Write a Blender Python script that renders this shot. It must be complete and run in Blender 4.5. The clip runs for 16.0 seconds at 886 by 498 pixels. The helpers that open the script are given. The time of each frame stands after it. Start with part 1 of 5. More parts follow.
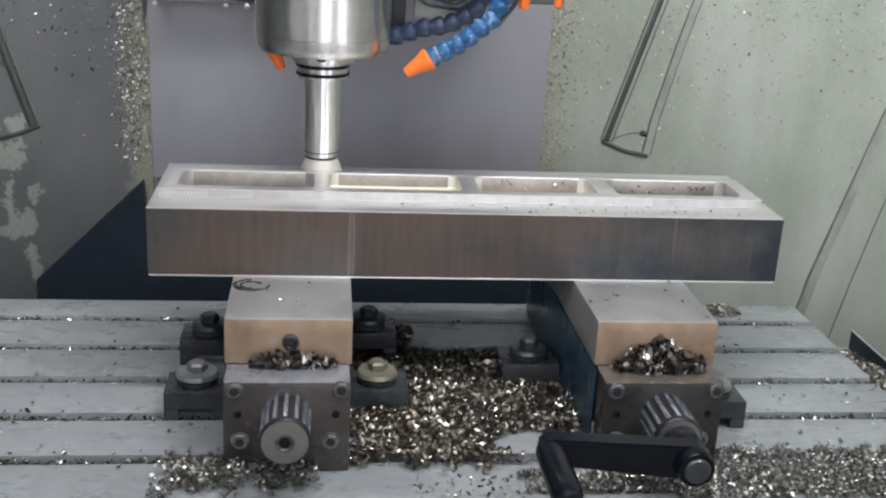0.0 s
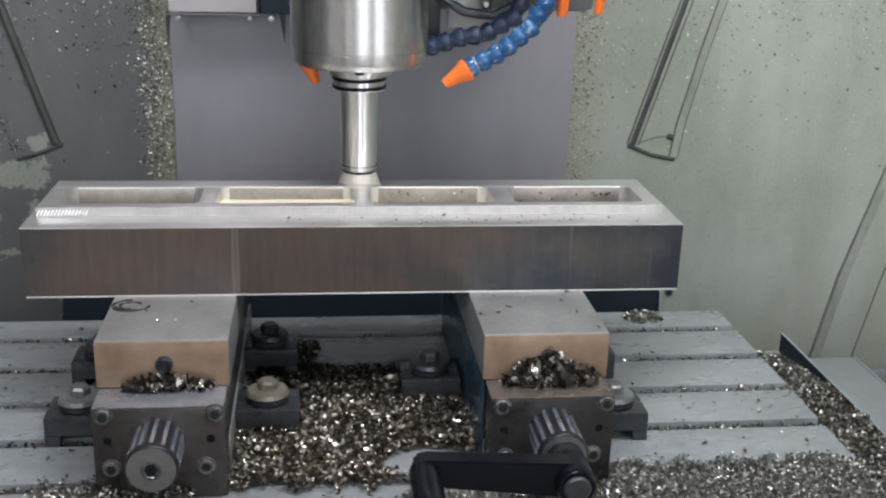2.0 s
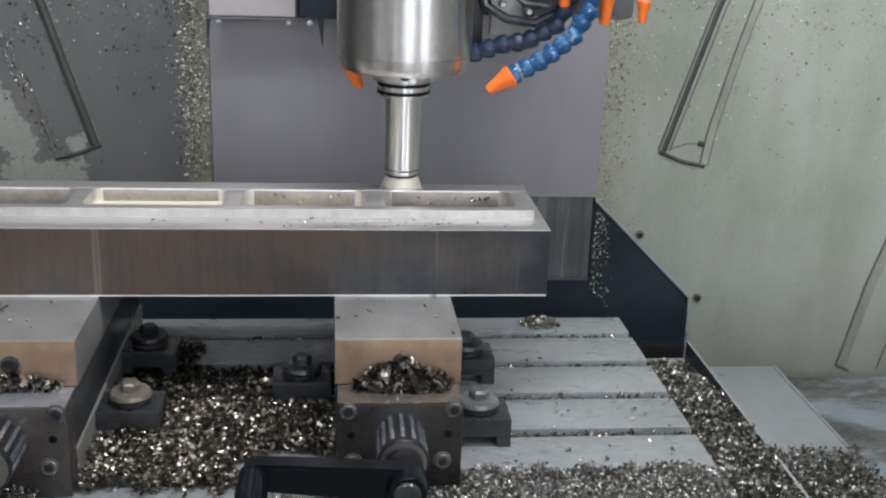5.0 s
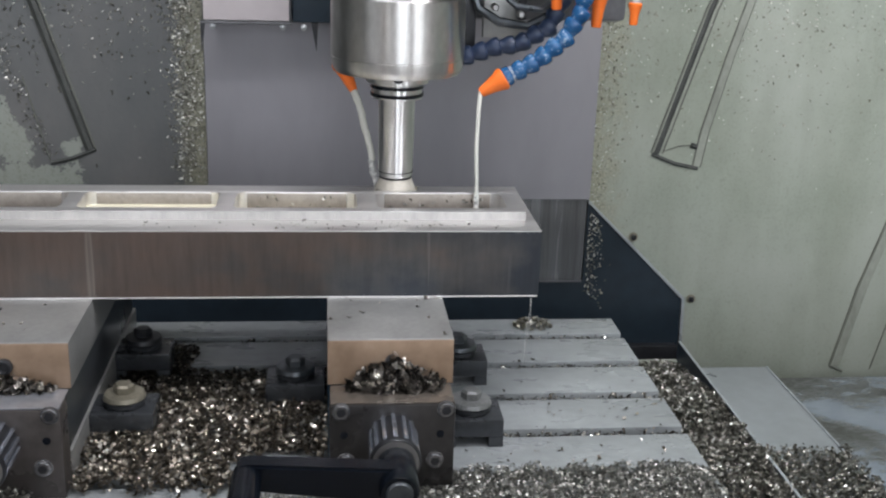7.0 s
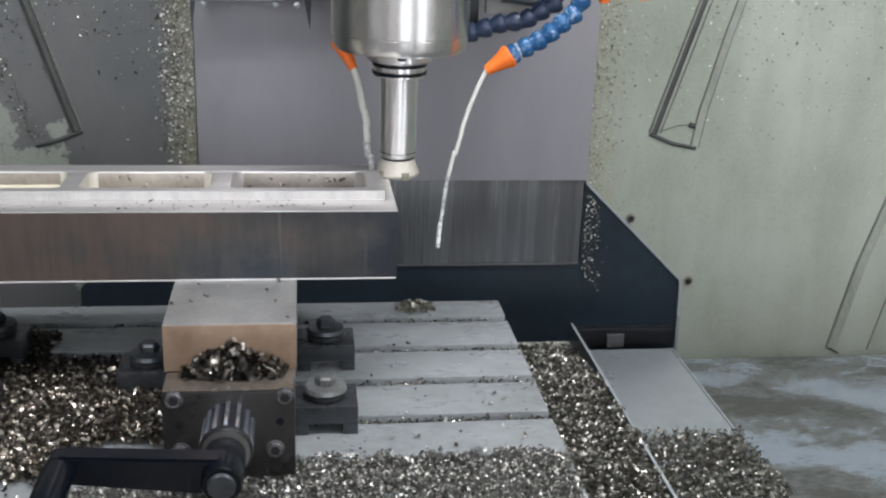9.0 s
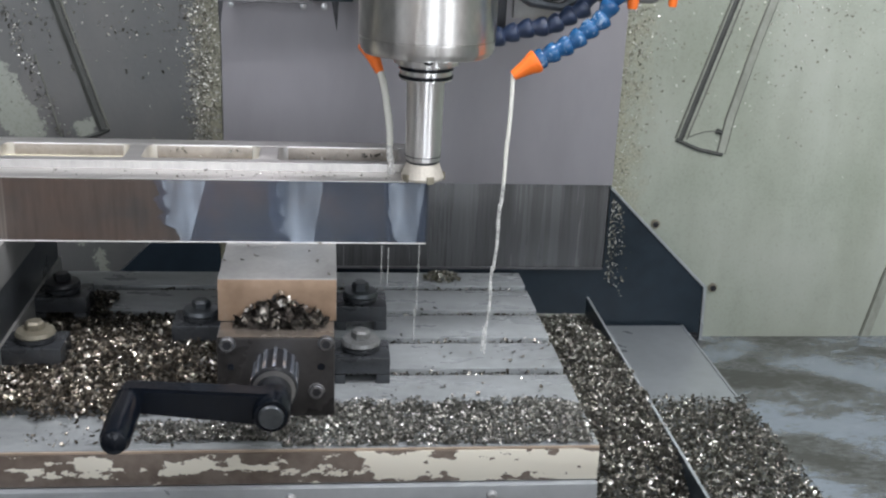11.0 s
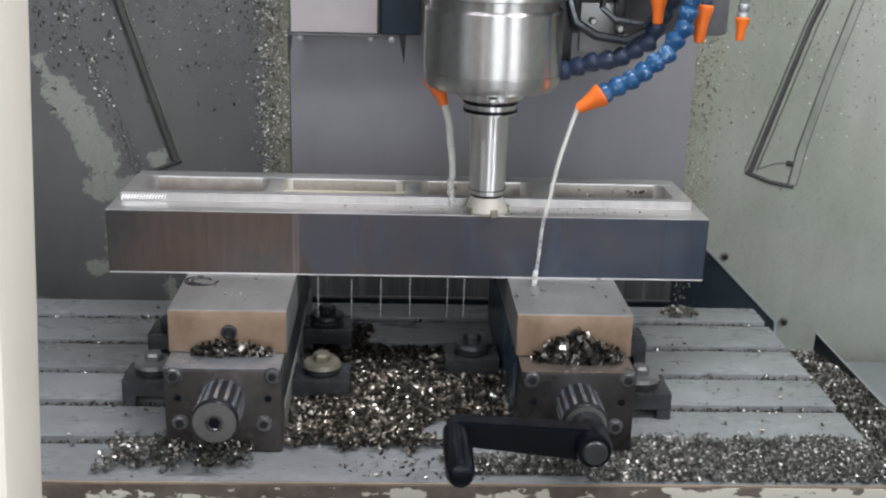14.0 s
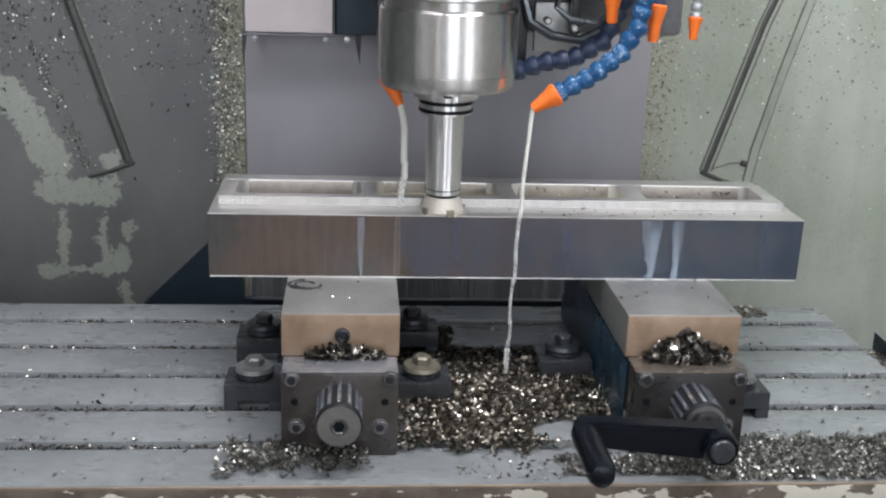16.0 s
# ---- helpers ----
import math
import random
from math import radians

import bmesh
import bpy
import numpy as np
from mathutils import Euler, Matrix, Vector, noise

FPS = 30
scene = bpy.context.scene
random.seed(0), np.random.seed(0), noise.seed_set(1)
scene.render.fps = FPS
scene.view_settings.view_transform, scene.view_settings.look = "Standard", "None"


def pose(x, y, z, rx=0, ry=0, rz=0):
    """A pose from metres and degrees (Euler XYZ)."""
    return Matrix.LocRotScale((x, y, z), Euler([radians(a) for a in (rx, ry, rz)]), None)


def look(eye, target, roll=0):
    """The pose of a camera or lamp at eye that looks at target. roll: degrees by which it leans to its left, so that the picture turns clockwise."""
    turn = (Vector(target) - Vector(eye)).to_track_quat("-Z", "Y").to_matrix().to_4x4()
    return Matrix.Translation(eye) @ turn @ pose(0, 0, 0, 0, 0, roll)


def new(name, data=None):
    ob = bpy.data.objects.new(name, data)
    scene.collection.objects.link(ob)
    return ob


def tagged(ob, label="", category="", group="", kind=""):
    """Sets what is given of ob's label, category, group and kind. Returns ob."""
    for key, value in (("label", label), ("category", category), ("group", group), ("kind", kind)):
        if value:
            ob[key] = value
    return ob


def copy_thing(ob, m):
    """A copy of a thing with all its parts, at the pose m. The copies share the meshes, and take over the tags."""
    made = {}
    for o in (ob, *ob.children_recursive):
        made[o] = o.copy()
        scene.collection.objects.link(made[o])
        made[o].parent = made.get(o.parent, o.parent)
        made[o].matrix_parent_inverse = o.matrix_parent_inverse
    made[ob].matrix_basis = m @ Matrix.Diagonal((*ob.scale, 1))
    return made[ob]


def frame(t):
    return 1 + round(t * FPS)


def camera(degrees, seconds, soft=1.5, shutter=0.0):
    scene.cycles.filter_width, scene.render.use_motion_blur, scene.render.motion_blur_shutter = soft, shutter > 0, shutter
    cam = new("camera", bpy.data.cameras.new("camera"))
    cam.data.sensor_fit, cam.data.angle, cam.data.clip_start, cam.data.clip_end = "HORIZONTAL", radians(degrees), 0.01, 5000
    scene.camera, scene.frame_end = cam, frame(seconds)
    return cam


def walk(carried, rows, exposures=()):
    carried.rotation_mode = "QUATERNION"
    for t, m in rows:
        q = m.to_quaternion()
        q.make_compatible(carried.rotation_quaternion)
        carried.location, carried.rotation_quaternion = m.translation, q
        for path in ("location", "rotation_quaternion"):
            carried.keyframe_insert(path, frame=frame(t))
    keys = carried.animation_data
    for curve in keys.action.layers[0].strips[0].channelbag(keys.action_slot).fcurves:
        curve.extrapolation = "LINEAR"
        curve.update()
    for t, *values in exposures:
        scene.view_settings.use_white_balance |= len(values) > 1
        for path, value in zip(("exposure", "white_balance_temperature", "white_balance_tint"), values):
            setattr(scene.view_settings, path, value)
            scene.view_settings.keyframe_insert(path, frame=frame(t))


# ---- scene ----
cam = camera(43.67, 16.0, soft=2.2)
# seconds, eye in metres, pitch, roll and yaw in degrees; z = 0 is the top of the machine table
PATH = [
    (0.0, 0.0007, -1.3133, 0.5741, -18.62, -2.85, -5.70),
    (0.5, 0.0293, -1.3084, 0.5722, -18.67, -1.59, -3.80),
    (1.0, -0.0001, -1.2871, 0.5723, -19.53, -1.72, -5.14),
    (1.5, -0.0351, -1.2851, 0.5766, -18.58, -1.46, -6.16),
    (2.0, -0.0486, -1.2895, 0.5779, -18.45, -1.54, -6.23),
    (2.5, -0.0588, -1.2933, 0.5797, -18.59, -1.86, -5.09),
    (3.0, -0.0659, -1.2902, 0.5800, -18.73, -1.67, -4.81),
    (3.5, -0.0727, -1.2986, 0.5814, -18.25, -1.71, -4.81),
    (4.0, -0.0816, -1.2972, 0.5817, -18.45, -1.87, -4.98),
    (6.5, -0.0877, -1.3101, 0.5850, -18.05, -1.95, -5.97),
    (7.0, -0.0853, -1.3101, 0.5812, -18.04, -1.83, -5.80),
    (7.5, -0.0956, -1.2950, 0.5785, -18.57, -1.81, -6.22),
    (8.0, -0.1052, -1.2855, 0.5755, -18.92, -1.99, -7.25),
    (10.5, -0.1173, -1.2663, 0.5671, -18.91, -2.08, -6.24),
    (11.0, -0.1158, -1.2701, 0.5744, -18.98, -2.36, -5.68),
    (11.5, -0.1213, -1.2737, 0.5758, -18.08, -2.52, -4.45),
    (12.0, -0.1202, -1.2692, 0.5775, -17.70, -2.77, -3.66),
    (12.5, -0.1176, -1.2687, 0.5768, -18.07, -2.45, -3.10),
    (13.0, -0.1112, -1.2675, 0.5794, -18.10, -2.39, -2.64),
    (13.5, -0.1142, -1.2682, 0.5811, -17.81, -1.81, -2.29),
    (14.0, -0.1085, -1.2691, 0.5820, -17.72, -1.64, -2.11),
    (14.5, -0.1064, -1.2668, 0.5792, -17.54, -1.74, -2.45),
    (15.0, -0.1070, -1.2687, 0.5813, -17.60, -1.98, -2.39),
    (15.5, -0.1056, -1.2628, 0.5810, -17.79, -1.93, -3.18),
    (16.0, -0.1045, -1.2657, 0.5776, -17.51, -1.95, -4.22),
]
walk(cam, [(t, pose(x, y, z, 90 + pitch, roll, yaw)) for t, x, y, z, pitch, roll, yaw in PATH],
     exposures=[(0.0, 0.20), (1.0, 0.24), (2.0, 0.05), (4.0, 0.02), (7.0, 0.02), (8.0, 0.18), (10.5, 0.24), (11.5, 0.22), (12.5, -0.03), (13.5, -0.08), (14.5, 0.03), (16.0, 0.12)])

# where the machine table stands: seconds, x and y
TABLE = [
    (0.0, -0.0000, 0.0000),
    (0.5, -0.0396, 0.0000),
    (1.0, -0.0831, 0.0000),
    (1.5, -0.1276, 0.0000),
    (2.0, -0.1716, 0.0000),
    (2.5, -0.2125, 0.0000),
    (3.0, -0.2590, 0.0000),
    (3.5, -0.3021, 0.0000),
    (4.0, -0.3430, 0.0000),
    (4.2, -0.3615, 0.0000),
    (4.6, -0.3780, 0.0000),
    (5.2, -0.3560, 0.0000),
    (5.8, -0.3120, 0.0000),
    (6.1, -0.3040, 0.0000),
    (6.3, -0.3115, 0.0000),
    (6.5, -0.3279, 0.0000),
    (7.0, -0.3701, 0.0000),
    (7.5, -0.4120, 0.0000),
    (8.0, -0.4542, 0.0000),
    (8.4, -0.4880, 0.0000),
    (8.9, -0.5290, 0.0060),
    (9.4, -0.5510, 0.0340),
    (9.9, -0.5550, 0.0740),
    (10.5, -0.5429, 0.1224),
    (11.0, -0.5170, 0.1405),
    (11.5, -0.4775, 0.1401),
    (12.0, -0.4322, 0.1397),
    (12.5, -0.3916, 0.1393),
    (13.0, -0.3444, 0.1389),
    (13.5, -0.3053, 0.1385),
    (14.0, -0.2591, 0.1381),
    (14.5, -0.2187, 0.1377),
    (15.0, -0.1736, 0.1373),
    (15.5, -0.1316, 0.1369),
    (16.0, -0.0878, 0.1365),
]

# ---- light ----
world = bpy.data.worlds.new("world")
scene.world = world
world.use_nodes = True
world.node_tree.nodes["Background"].inputs[0].default_value = (0.9, 0.95, 1.0, 1)
world.node_tree.nodes["Background"].inputs[1].default_value = 0.2


def area_lamp(name, eye, target, sx, sy, watts, colour):
    data = bpy.data.lights.new(name, "AREA")
    data.shape, data.size, data.size_y, data.energy, data.color = "RECTANGLE", sx, sy, watts, colour
    ob = new(name, data)
    ob.matrix_world = look(eye, target)
    return ob


# added lamp out of view, for steep light on table and bar
WORK_LAMP = (0.25, -0.42, 1.50)
area_lamp("added_work_light", WORK_LAMP, (0.25, 0.0, 0.0), 1.1, 0.14, 21, (0.96, 0.955, 1.0))
# unseen lamps added to brighten the machine from the front
ADDED_LAMPS = [(-1.3, -1.9), (1.6, -1.9)]
for lx, ly in ADDED_LAMPS:
    area_lamp("added_shop_light", (lx, ly, 2.88), (lx * 0.6, ly + 0.6, 0.0), 1.5, 0.3, 36, (0.955, 0.955, 1.0))
# added daylight in unseen window openings, to draw highlights on the spindle steel
for wx in (-2.4, 0.35, 3.0):
    area_lamp("window_light", (wx, -4.95, 1.3), (wx, 0.0, 0.9), 1.5, 1.8, 63, (0.88, 0.93, 1.0))


# ---- materials ----
def material(name):
    m = bpy.data.materials.new(name)
    m.use_nodes = True
    nt = m.node_tree
    return m, nt, nt.nodes["Principled BSDF"]


def coords(nt, scale=(1, 1, 1), space="Object"):
    tc = nt.nodes.new("ShaderNodeTexCoord")
    mp = nt.nodes.new("ShaderNodeMapping")
    mp.inputs["Scale"].default_value = scale
    nt.links.new(tc.outputs[space], mp.inputs["Vector"])
    return mp.outputs["Vector"]


def noise_tex(nt, vec, scale, detail=6, rough=0.6):
    n = nt.nodes.new("ShaderNodeTexNoise")
    n.inputs["Scale"].default_value, n.inputs["Detail"].default_value, n.inputs["Roughness"].default_value = scale, detail, rough
    nt.links.new(vec, n.inputs["Vector"])
    return n.outputs["Fac"]


def ramp(nt, fac, stops):
    r = nt.nodes.new("ShaderNodeValToRGB")
    el = r.color_ramp.elements
    while len(el) < len(stops):
        el.new(0.5)
    for e, (p, c) in zip(el, stops):
        e.position = p
        e.color = (*c, 1) if len(c) == 3 else c
    nt.links.new(fac, r.inputs["Fac"])
    return r.outputs["Color"]


def mix(nt, fac, a, b, mode="MIX"):
    m = nt.nodes.new("ShaderNodeMix")
    m.data_type, m.blend_type = "RGBA", mode
    for sock, v in ((m.inputs["Factor"], fac), (m.inputs["A"], a), (m.inputs["B"], b)):
        if isinstance(v, (int, float)):
            sock.default_value = v
        elif isinstance(v, tuple):
            sock.default_value = (*v, 1)
        else:
            nt.links.new(v, sock)
    return m.outputs["Result"]


def calc(nt, op, a, b=0.0, clamp=False):
    m = nt.nodes.new("ShaderNodeMath")
    m.operation, m.use_clamp = op, clamp
    for sock, v in ((m.inputs[0], a), (m.inputs[1], b)):
        if isinstance(v, (int, float)):
            sock.default_value = v
        else:
            nt.links.new(v, sock)
    return m.outputs[0]


def bump(nt, bsdf, height, strength=0.3, distance=0.002):
    b = nt.nodes.new("ShaderNodeBump")
    b.inputs["Strength"].default_value, b.inputs["Distance"].default_value = strength, distance
    nt.links.new(height, b.inputs["Height"])
    nt.links.new(b.outputs["Normal"], bsdf.inputs["Normal"])


def plain(name, colour, rough=0.5, metal=0.0, vary=0.25, scale=40.0, relief=0.15, stretch=(1, 1, 1), rough_vary=0.15, turned=0.0):
    """A surface with mottling at two scales, gloss that varies and a fine relief."""
    m, nt, b = material(name)
    vec = coords(nt, stretch)
    big, fine = noise_tex(nt, vec, scale * 0.25), noise_tex(nt, vec, scale * 3)
    dark, light = tuple(c * (1 - vary) for c in colour), tuple(min(1, c * (1 + vary)) for c in colour)
    col = ramp(nt, big, [(0.3, dark), (0.7, light)])
    col = mix(nt, 0.35, col, ramp(nt, fine, [(0.3, dark), (0.7, light)]))
    nt.links.new(col, b.inputs["Base Color"])
    b.inputs["Metallic"].default_value = metal
    rg = calc(nt, "MULTIPLY_ADD", big, rough_vary * 2)
    rg.node.inputs[2].default_value = rough - rough_vary
    nt.links.new(rg, b.inputs["Roughness"])
    if relief:
        bump(nt, b, fine, relief)
    if turned:
        # fine turning marks round the upright axis draw highlights out along it
        tan = nt.nodes.new("ShaderNodeTangent")
        tan.direction_type, tan.axis = "RADIAL", "Z"
        nt.links.new(tan.outputs[0], b.inputs["Tangent"])
        b.inputs["Anisotropic"].default_value, b.inputs["Anisotropic Rotation"].default_value = turned, 0.25
    return m


MILLED = plain("milled_aluminium", (0.76, 0.745, 0.73), 0.4, 0.9, 0.15, 30, 0.12, (0.25, 6, 6))
CHROME = plain("ground_steel", (0.86, 0.85, 0.84), 0.1, 1.0, 0.12, 30, 0.02, (4, 4, 0.3), 0.05)
TURNED = plain("turned_steel", (0.84, 0.83, 0.825), 0.34, 1.0, 0.05, 30, 0.0, (1, 1, 6), 0.02, 1.0)
NOSE = plain("spindle_steel", (0.60, 0.59, 0.575), 0.34, 1.0, 0.3, 34, 0.03, (1, 1, 0.5), 0.07, 0.9)
TABLE_IRON = plain("table_iron", (0.30, 0.320, 0.330), 0.36, 0.2, 0.3, 30, 0.10, (0.6, 1, 1))


def wet_patches(m):
    """Thin puddles: smooth where a broad noise is high, dull iron elsewhere."""
    nt = m.node_tree
    n = noise_tex(nt, coords(nt, (1, 2.2, 1)), 13, 5, 0.62)
    nt.links.new(ramp(nt, n, [(0.46, (0.38,) * 3), (0.62, (0.23,) * 3)]), nt.nodes["Principled BSDF"].inputs["Roughness"])


wet_patches(TABLE_IRON)
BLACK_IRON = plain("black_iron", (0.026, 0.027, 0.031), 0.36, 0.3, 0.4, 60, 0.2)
GREY_IRON = plain("oily_grey_casting", (0.13, 0.13, 0.138), 0.4, 0.2, 0.4, 30, 0.2)
WORN = plain("worn_iron_edge", (0.46, 0.37, 0.29), 0.45, 0.4, 0.35, 60, 0.2, (0.3, 1, 1))
CRUST = plain("grimy_strip", (0.050, 0.053, 0.049), 0.6, 0.0, 0.5, 90, 0.3)
CHANNEL = plain("grimy_channel", (0.26, 0.275, 0.235), 0.55, 0.0, 0.35, 60, 0.25, (1, 1, 0.4))
# unseen side wall's dark tone, chosen for contrast in the spindle's reflections
DARK_SIDE = plain("dark_side_paint", (0.13, 0.135, 0.13), 0.45, 0.0, 0.4, 10, 0.08)
CRUST_PALE = plain("pale_grimy_strip", (0.13, 0.135, 0.115), 0.6, 0.0, 0.4, 90, 0.3)
BLACK_PAINT = plain("black_enamel", (0.004, 0.006, 0.010), 0.24, 0.0, 0.4, 50, 0.12)
BLACK_PAINT.node_tree.nodes["Principled BSDF"].inputs["Specular IOR Level"].default_value = 0.3
VISE_STEEL = plain("vise_steel", (0.36, 0.36, 0.35), 0.4, 0.6, 0.2, 60, 0.1)
CLAMP_IRON = plain("wet_clamp_iron", (0.050, 0.054, 0.060), 0.28, 0.4, 0.4, 60, 0.15)
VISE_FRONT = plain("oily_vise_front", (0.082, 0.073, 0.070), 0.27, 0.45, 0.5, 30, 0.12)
# plate tops: lighter than the fronts, reflected light put into the colour
LIT_PLATE_TOP = plain("wet_plate_top", (0.30, 0.31, 0.34), 0.28, 0.6, 0.35, 40, 0.1)
LIT_TAN_TOP = plain("tan_wet_lit_plate_top", (0.15, 0.13, 0.112), 0.25, 0.5, 0.45, 40, 0.12)
# second vise's front: oily steel with its shade put into the colour
OILY_SHADED = plain("oily_shaded_plate", (0.036, 0.034, 0.034), 0.28, 0.3, 0.6, 40, 0.15)
# flutes: bluish reflections put into the steel's colour
FLUTE = plain("flute_reflections", (0.58, 0.63, 0.72), 0.16, 0.9, 0.2, 80, 0.05)
SCREW_STEEL = plain("worn_screw_steel", (0.24, 0.24, 0.25), 0.26, 0.85, 0.5, 80, 0.1)
VISE_END = plain("turned_end", (0.30, 0.292, 0.285), 0.36, 0.8, 0.25, 50, 0.1)
# darker copy of the milled aluminium: an upright face's shade put into the colour
MILLED_SHADED = plain("milled_upright_shaded", (0.42, 0.405, 0.39), 0.45, 0.8, 0.25, 40, 0.2, (5, 1, 0.4))
VISE_SIDE = plain("vise_side_steel", (0.10, 0.11, 0.12), 0.3, 0.7, 0.4, 40, 0.1)
DUSTY = plain("dusty_tool_steel", (0.56, 0.52, 0.46), 0.5, 0.3, 0.25, 80, 0.2)
# pocket insides: shade and brown reflections put into the aluminium's colour
POCKET = plain("shaded_pocket_aluminium", (0.345, 0.31, 0.275), 0.45, 0.7, 0.35, 60, 0.15)
CREAM = plain("cream_coolant", (0.72, 0.68, 0.52), 0.12, 0.0, 0.08, 20, 0.02)
# wet vise flank: blue highlights put into the steel's colour
BLUE_SHEEN = plain("blue_sheen_steel", (0.03, 0.075, 0.12), 0.3, 0.3, 0.8, 25, 0.1, (1, 1, 0.4))


def make_hose_blue():
    """Blue plastic, wet, with pale specks of dried foam."""
    m, nt, b = material("blue_plastic")
    big, fine = noise_tex(nt, coords(nt), 40, 4), noise_tex(nt, coords(nt), 210, 4, 0.7)
    col = ramp(nt, big, [(0.3, (0.010, 0.055, 0.15)), (0.7, (0.022, 0.115, 0.27))])
    foam = ramp(nt, calc(nt, "ADD", calc(nt, "MULTIPLY", fine, 0.6), calc(nt, "MULTIPLY", big, 0.4)), [(0.53, (0, 0, 0)), (0.64, (0.75, 0.75, 0.75))])
    nt.links.new(mix(nt, foam, col, (0.42, 0.52, 0.62)), b.inputs["Base Color"])
    b.inputs["Roughness"].default_value = 0.22
    bump(nt, b, fine, 0.15)
    return m


BLUE = make_hose_blue()
DARK_BLUE = plain("dirty_blue_plastic", (0.022, 0.036, 0.075), 0.4, 0.0, 0.35, 60, 0.05)
ORANGE = plain("orange_plastic", (0.85, 0.17, 0.02), 0.4, 0.0, 0.15, 60, 0.05)
BOX_SHEET = plain("pinkish_grey_sheet", (0.58, 0.525, 0.535), 0.34, 0.1, 0.12, 8, 0.04)
PANEL = plain("grey_steel_panel", (0.300, 0.290, 0.310), 0.32, 0.15, 0.16, 6, 0.04, (1, 1, 0.35), 0.06)
# wet steel whose upright reflections are put into the colour as streaks
STREAKED = plain("wet_steel_reflections", (0.115, 0.118, 0.122), 0.26, 0.25, 0.65, 34, 0.15, (3, 1, 0.10))
COVER = plain("way_cover_steel", (0.40, 0.43, 0.455), 0.3, 0.35, 0.2, 14, 0.06)
NAVY = plain("dark_cover_sheet", (0.021, 0.033, 0.046), 0.35, 0.2, 0.4, 12, 0.05)
PALE = plain("pale_green_paint", (0.46, 0.50, 0.44), 0.5, 0.0, 0.12, 10, 0.08)
WHITE = plain("white_enamel", (0.86, 0.80, 0.74), 0.4, 0.0, 0.05, 10, 0.05)
POST = plain("cream_door_paint", (0.58, 0.515, 0.465), 0.4, 0.0, 0.08, 10, 0.05, (6, 1, 0.2))
POST_LIP = plain("bright_door_edge", (0.90, 0.83, 0.72), 0.35, 0.0, 0.05, 20, 0.04, (6, 1, 0.2))
WASHER = plain("grimy_washer", (0.22, 0.225, 0.225), 0.36, 0.5, 0.6, 90, 0.15)
SHOP = plain("shop_plaster", (0.52, 0.52, 0.52), 0.8, 0.0, 0.15, 3, 0.1)
CONCRETE = plain("shop_concrete", (0.36, 0.36, 0.35), 0.7, 0.0, 0.25, 4, 0.2)
BRASSY = plain("oily_zinc", (0.25, 0.23, 0.18), 0.4, 0.5, 0.4, 90, 0.1)
ZINC = plain("zinc_steel", (0.46, 0.47, 0.48), 0.46, 0.8, 0.25, 90, 0.1)


def make_side_metal():
    """Sawn side of the bar: brown in the middle, blue-black towards the ends, thin upright scratches and runs."""
    m, nt, b = material("sawn_aluminium")
    sep = nt.nodes.new("ShaderNodeSeparateXYZ")
    nt.links.new(coords(nt), sep.inputs[0])
    fine = noise_tex(nt, coords(nt, (110, 1, 12)), 1.0, 5, 0.7)
    wide = noise_tex(nt, coords(nt, (7, 1, 9)), 1.0, 5, 0.6)
    runs = noise_tex(nt, coords(nt, (46, 1, 1.2)), 1.0, 3, 0.55)
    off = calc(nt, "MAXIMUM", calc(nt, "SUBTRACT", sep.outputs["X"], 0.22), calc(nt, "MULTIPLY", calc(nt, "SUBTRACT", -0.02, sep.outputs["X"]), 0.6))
    tone = calc(nt, "SUBTRACT", calc(nt, "ADD", wide, 0.13), calc(nt, "MULTIPLY", calc(nt, "MAXIMUM", off, 0.0), 1.25))
    col = ramp(nt, tone, [(0.28, (0.036, 0.042, 0.052)), (0.44, (0.078, 0.075, 0.074)), (0.56, (0.104, 0.084, 0.074)), (0.75, (0.126, 0.088, 0.071))])
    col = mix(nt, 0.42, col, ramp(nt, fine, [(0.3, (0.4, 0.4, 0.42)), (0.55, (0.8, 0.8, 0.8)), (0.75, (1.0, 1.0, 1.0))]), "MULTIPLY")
    col = mix(nt, ramp(nt, runs, [(0.66, (0, 0, 0)), (0.71, (0.26, 0.26, 0.26)), (0.74, (0.08, 0.08, 0.08))]), col, (0.36, 0.33, 0.30))
    nt.links.new(col, b.inputs["Base Color"])
    b.inputs["Metallic"].default_value = 0.45
    nt.links.new(ramp(nt, wide, [(0.3, (0.30,) * 3), (0.7, (0.46,) * 3)]), b.inputs["Roughness"])
    bump(nt, b, fine, 0.2, 0.001)
    return m


def make_jaw_face():
    """Ground jaw face with a brown oil film."""
    m, nt, b = material("oily_jaw_face")
    n = noise_tex(nt, coords(nt), 16, 5)
    col = ramp(nt, n, [(0.3, (0.22, 0.15, 0.10)), (0.55, (0.36, 0.255, 0.18)), (0.75, (0.44, 0.36, 0.29))])
    nt.links.new(col, b.inputs["Base Color"])
    b.inputs["Metallic"].default_value, b.inputs["Roughness"].default_value = 0.5, 0.42
    bump(nt, b, noise_tex(nt, coords(nt, (3, 3, 60)), 20), 0.06)
    return m


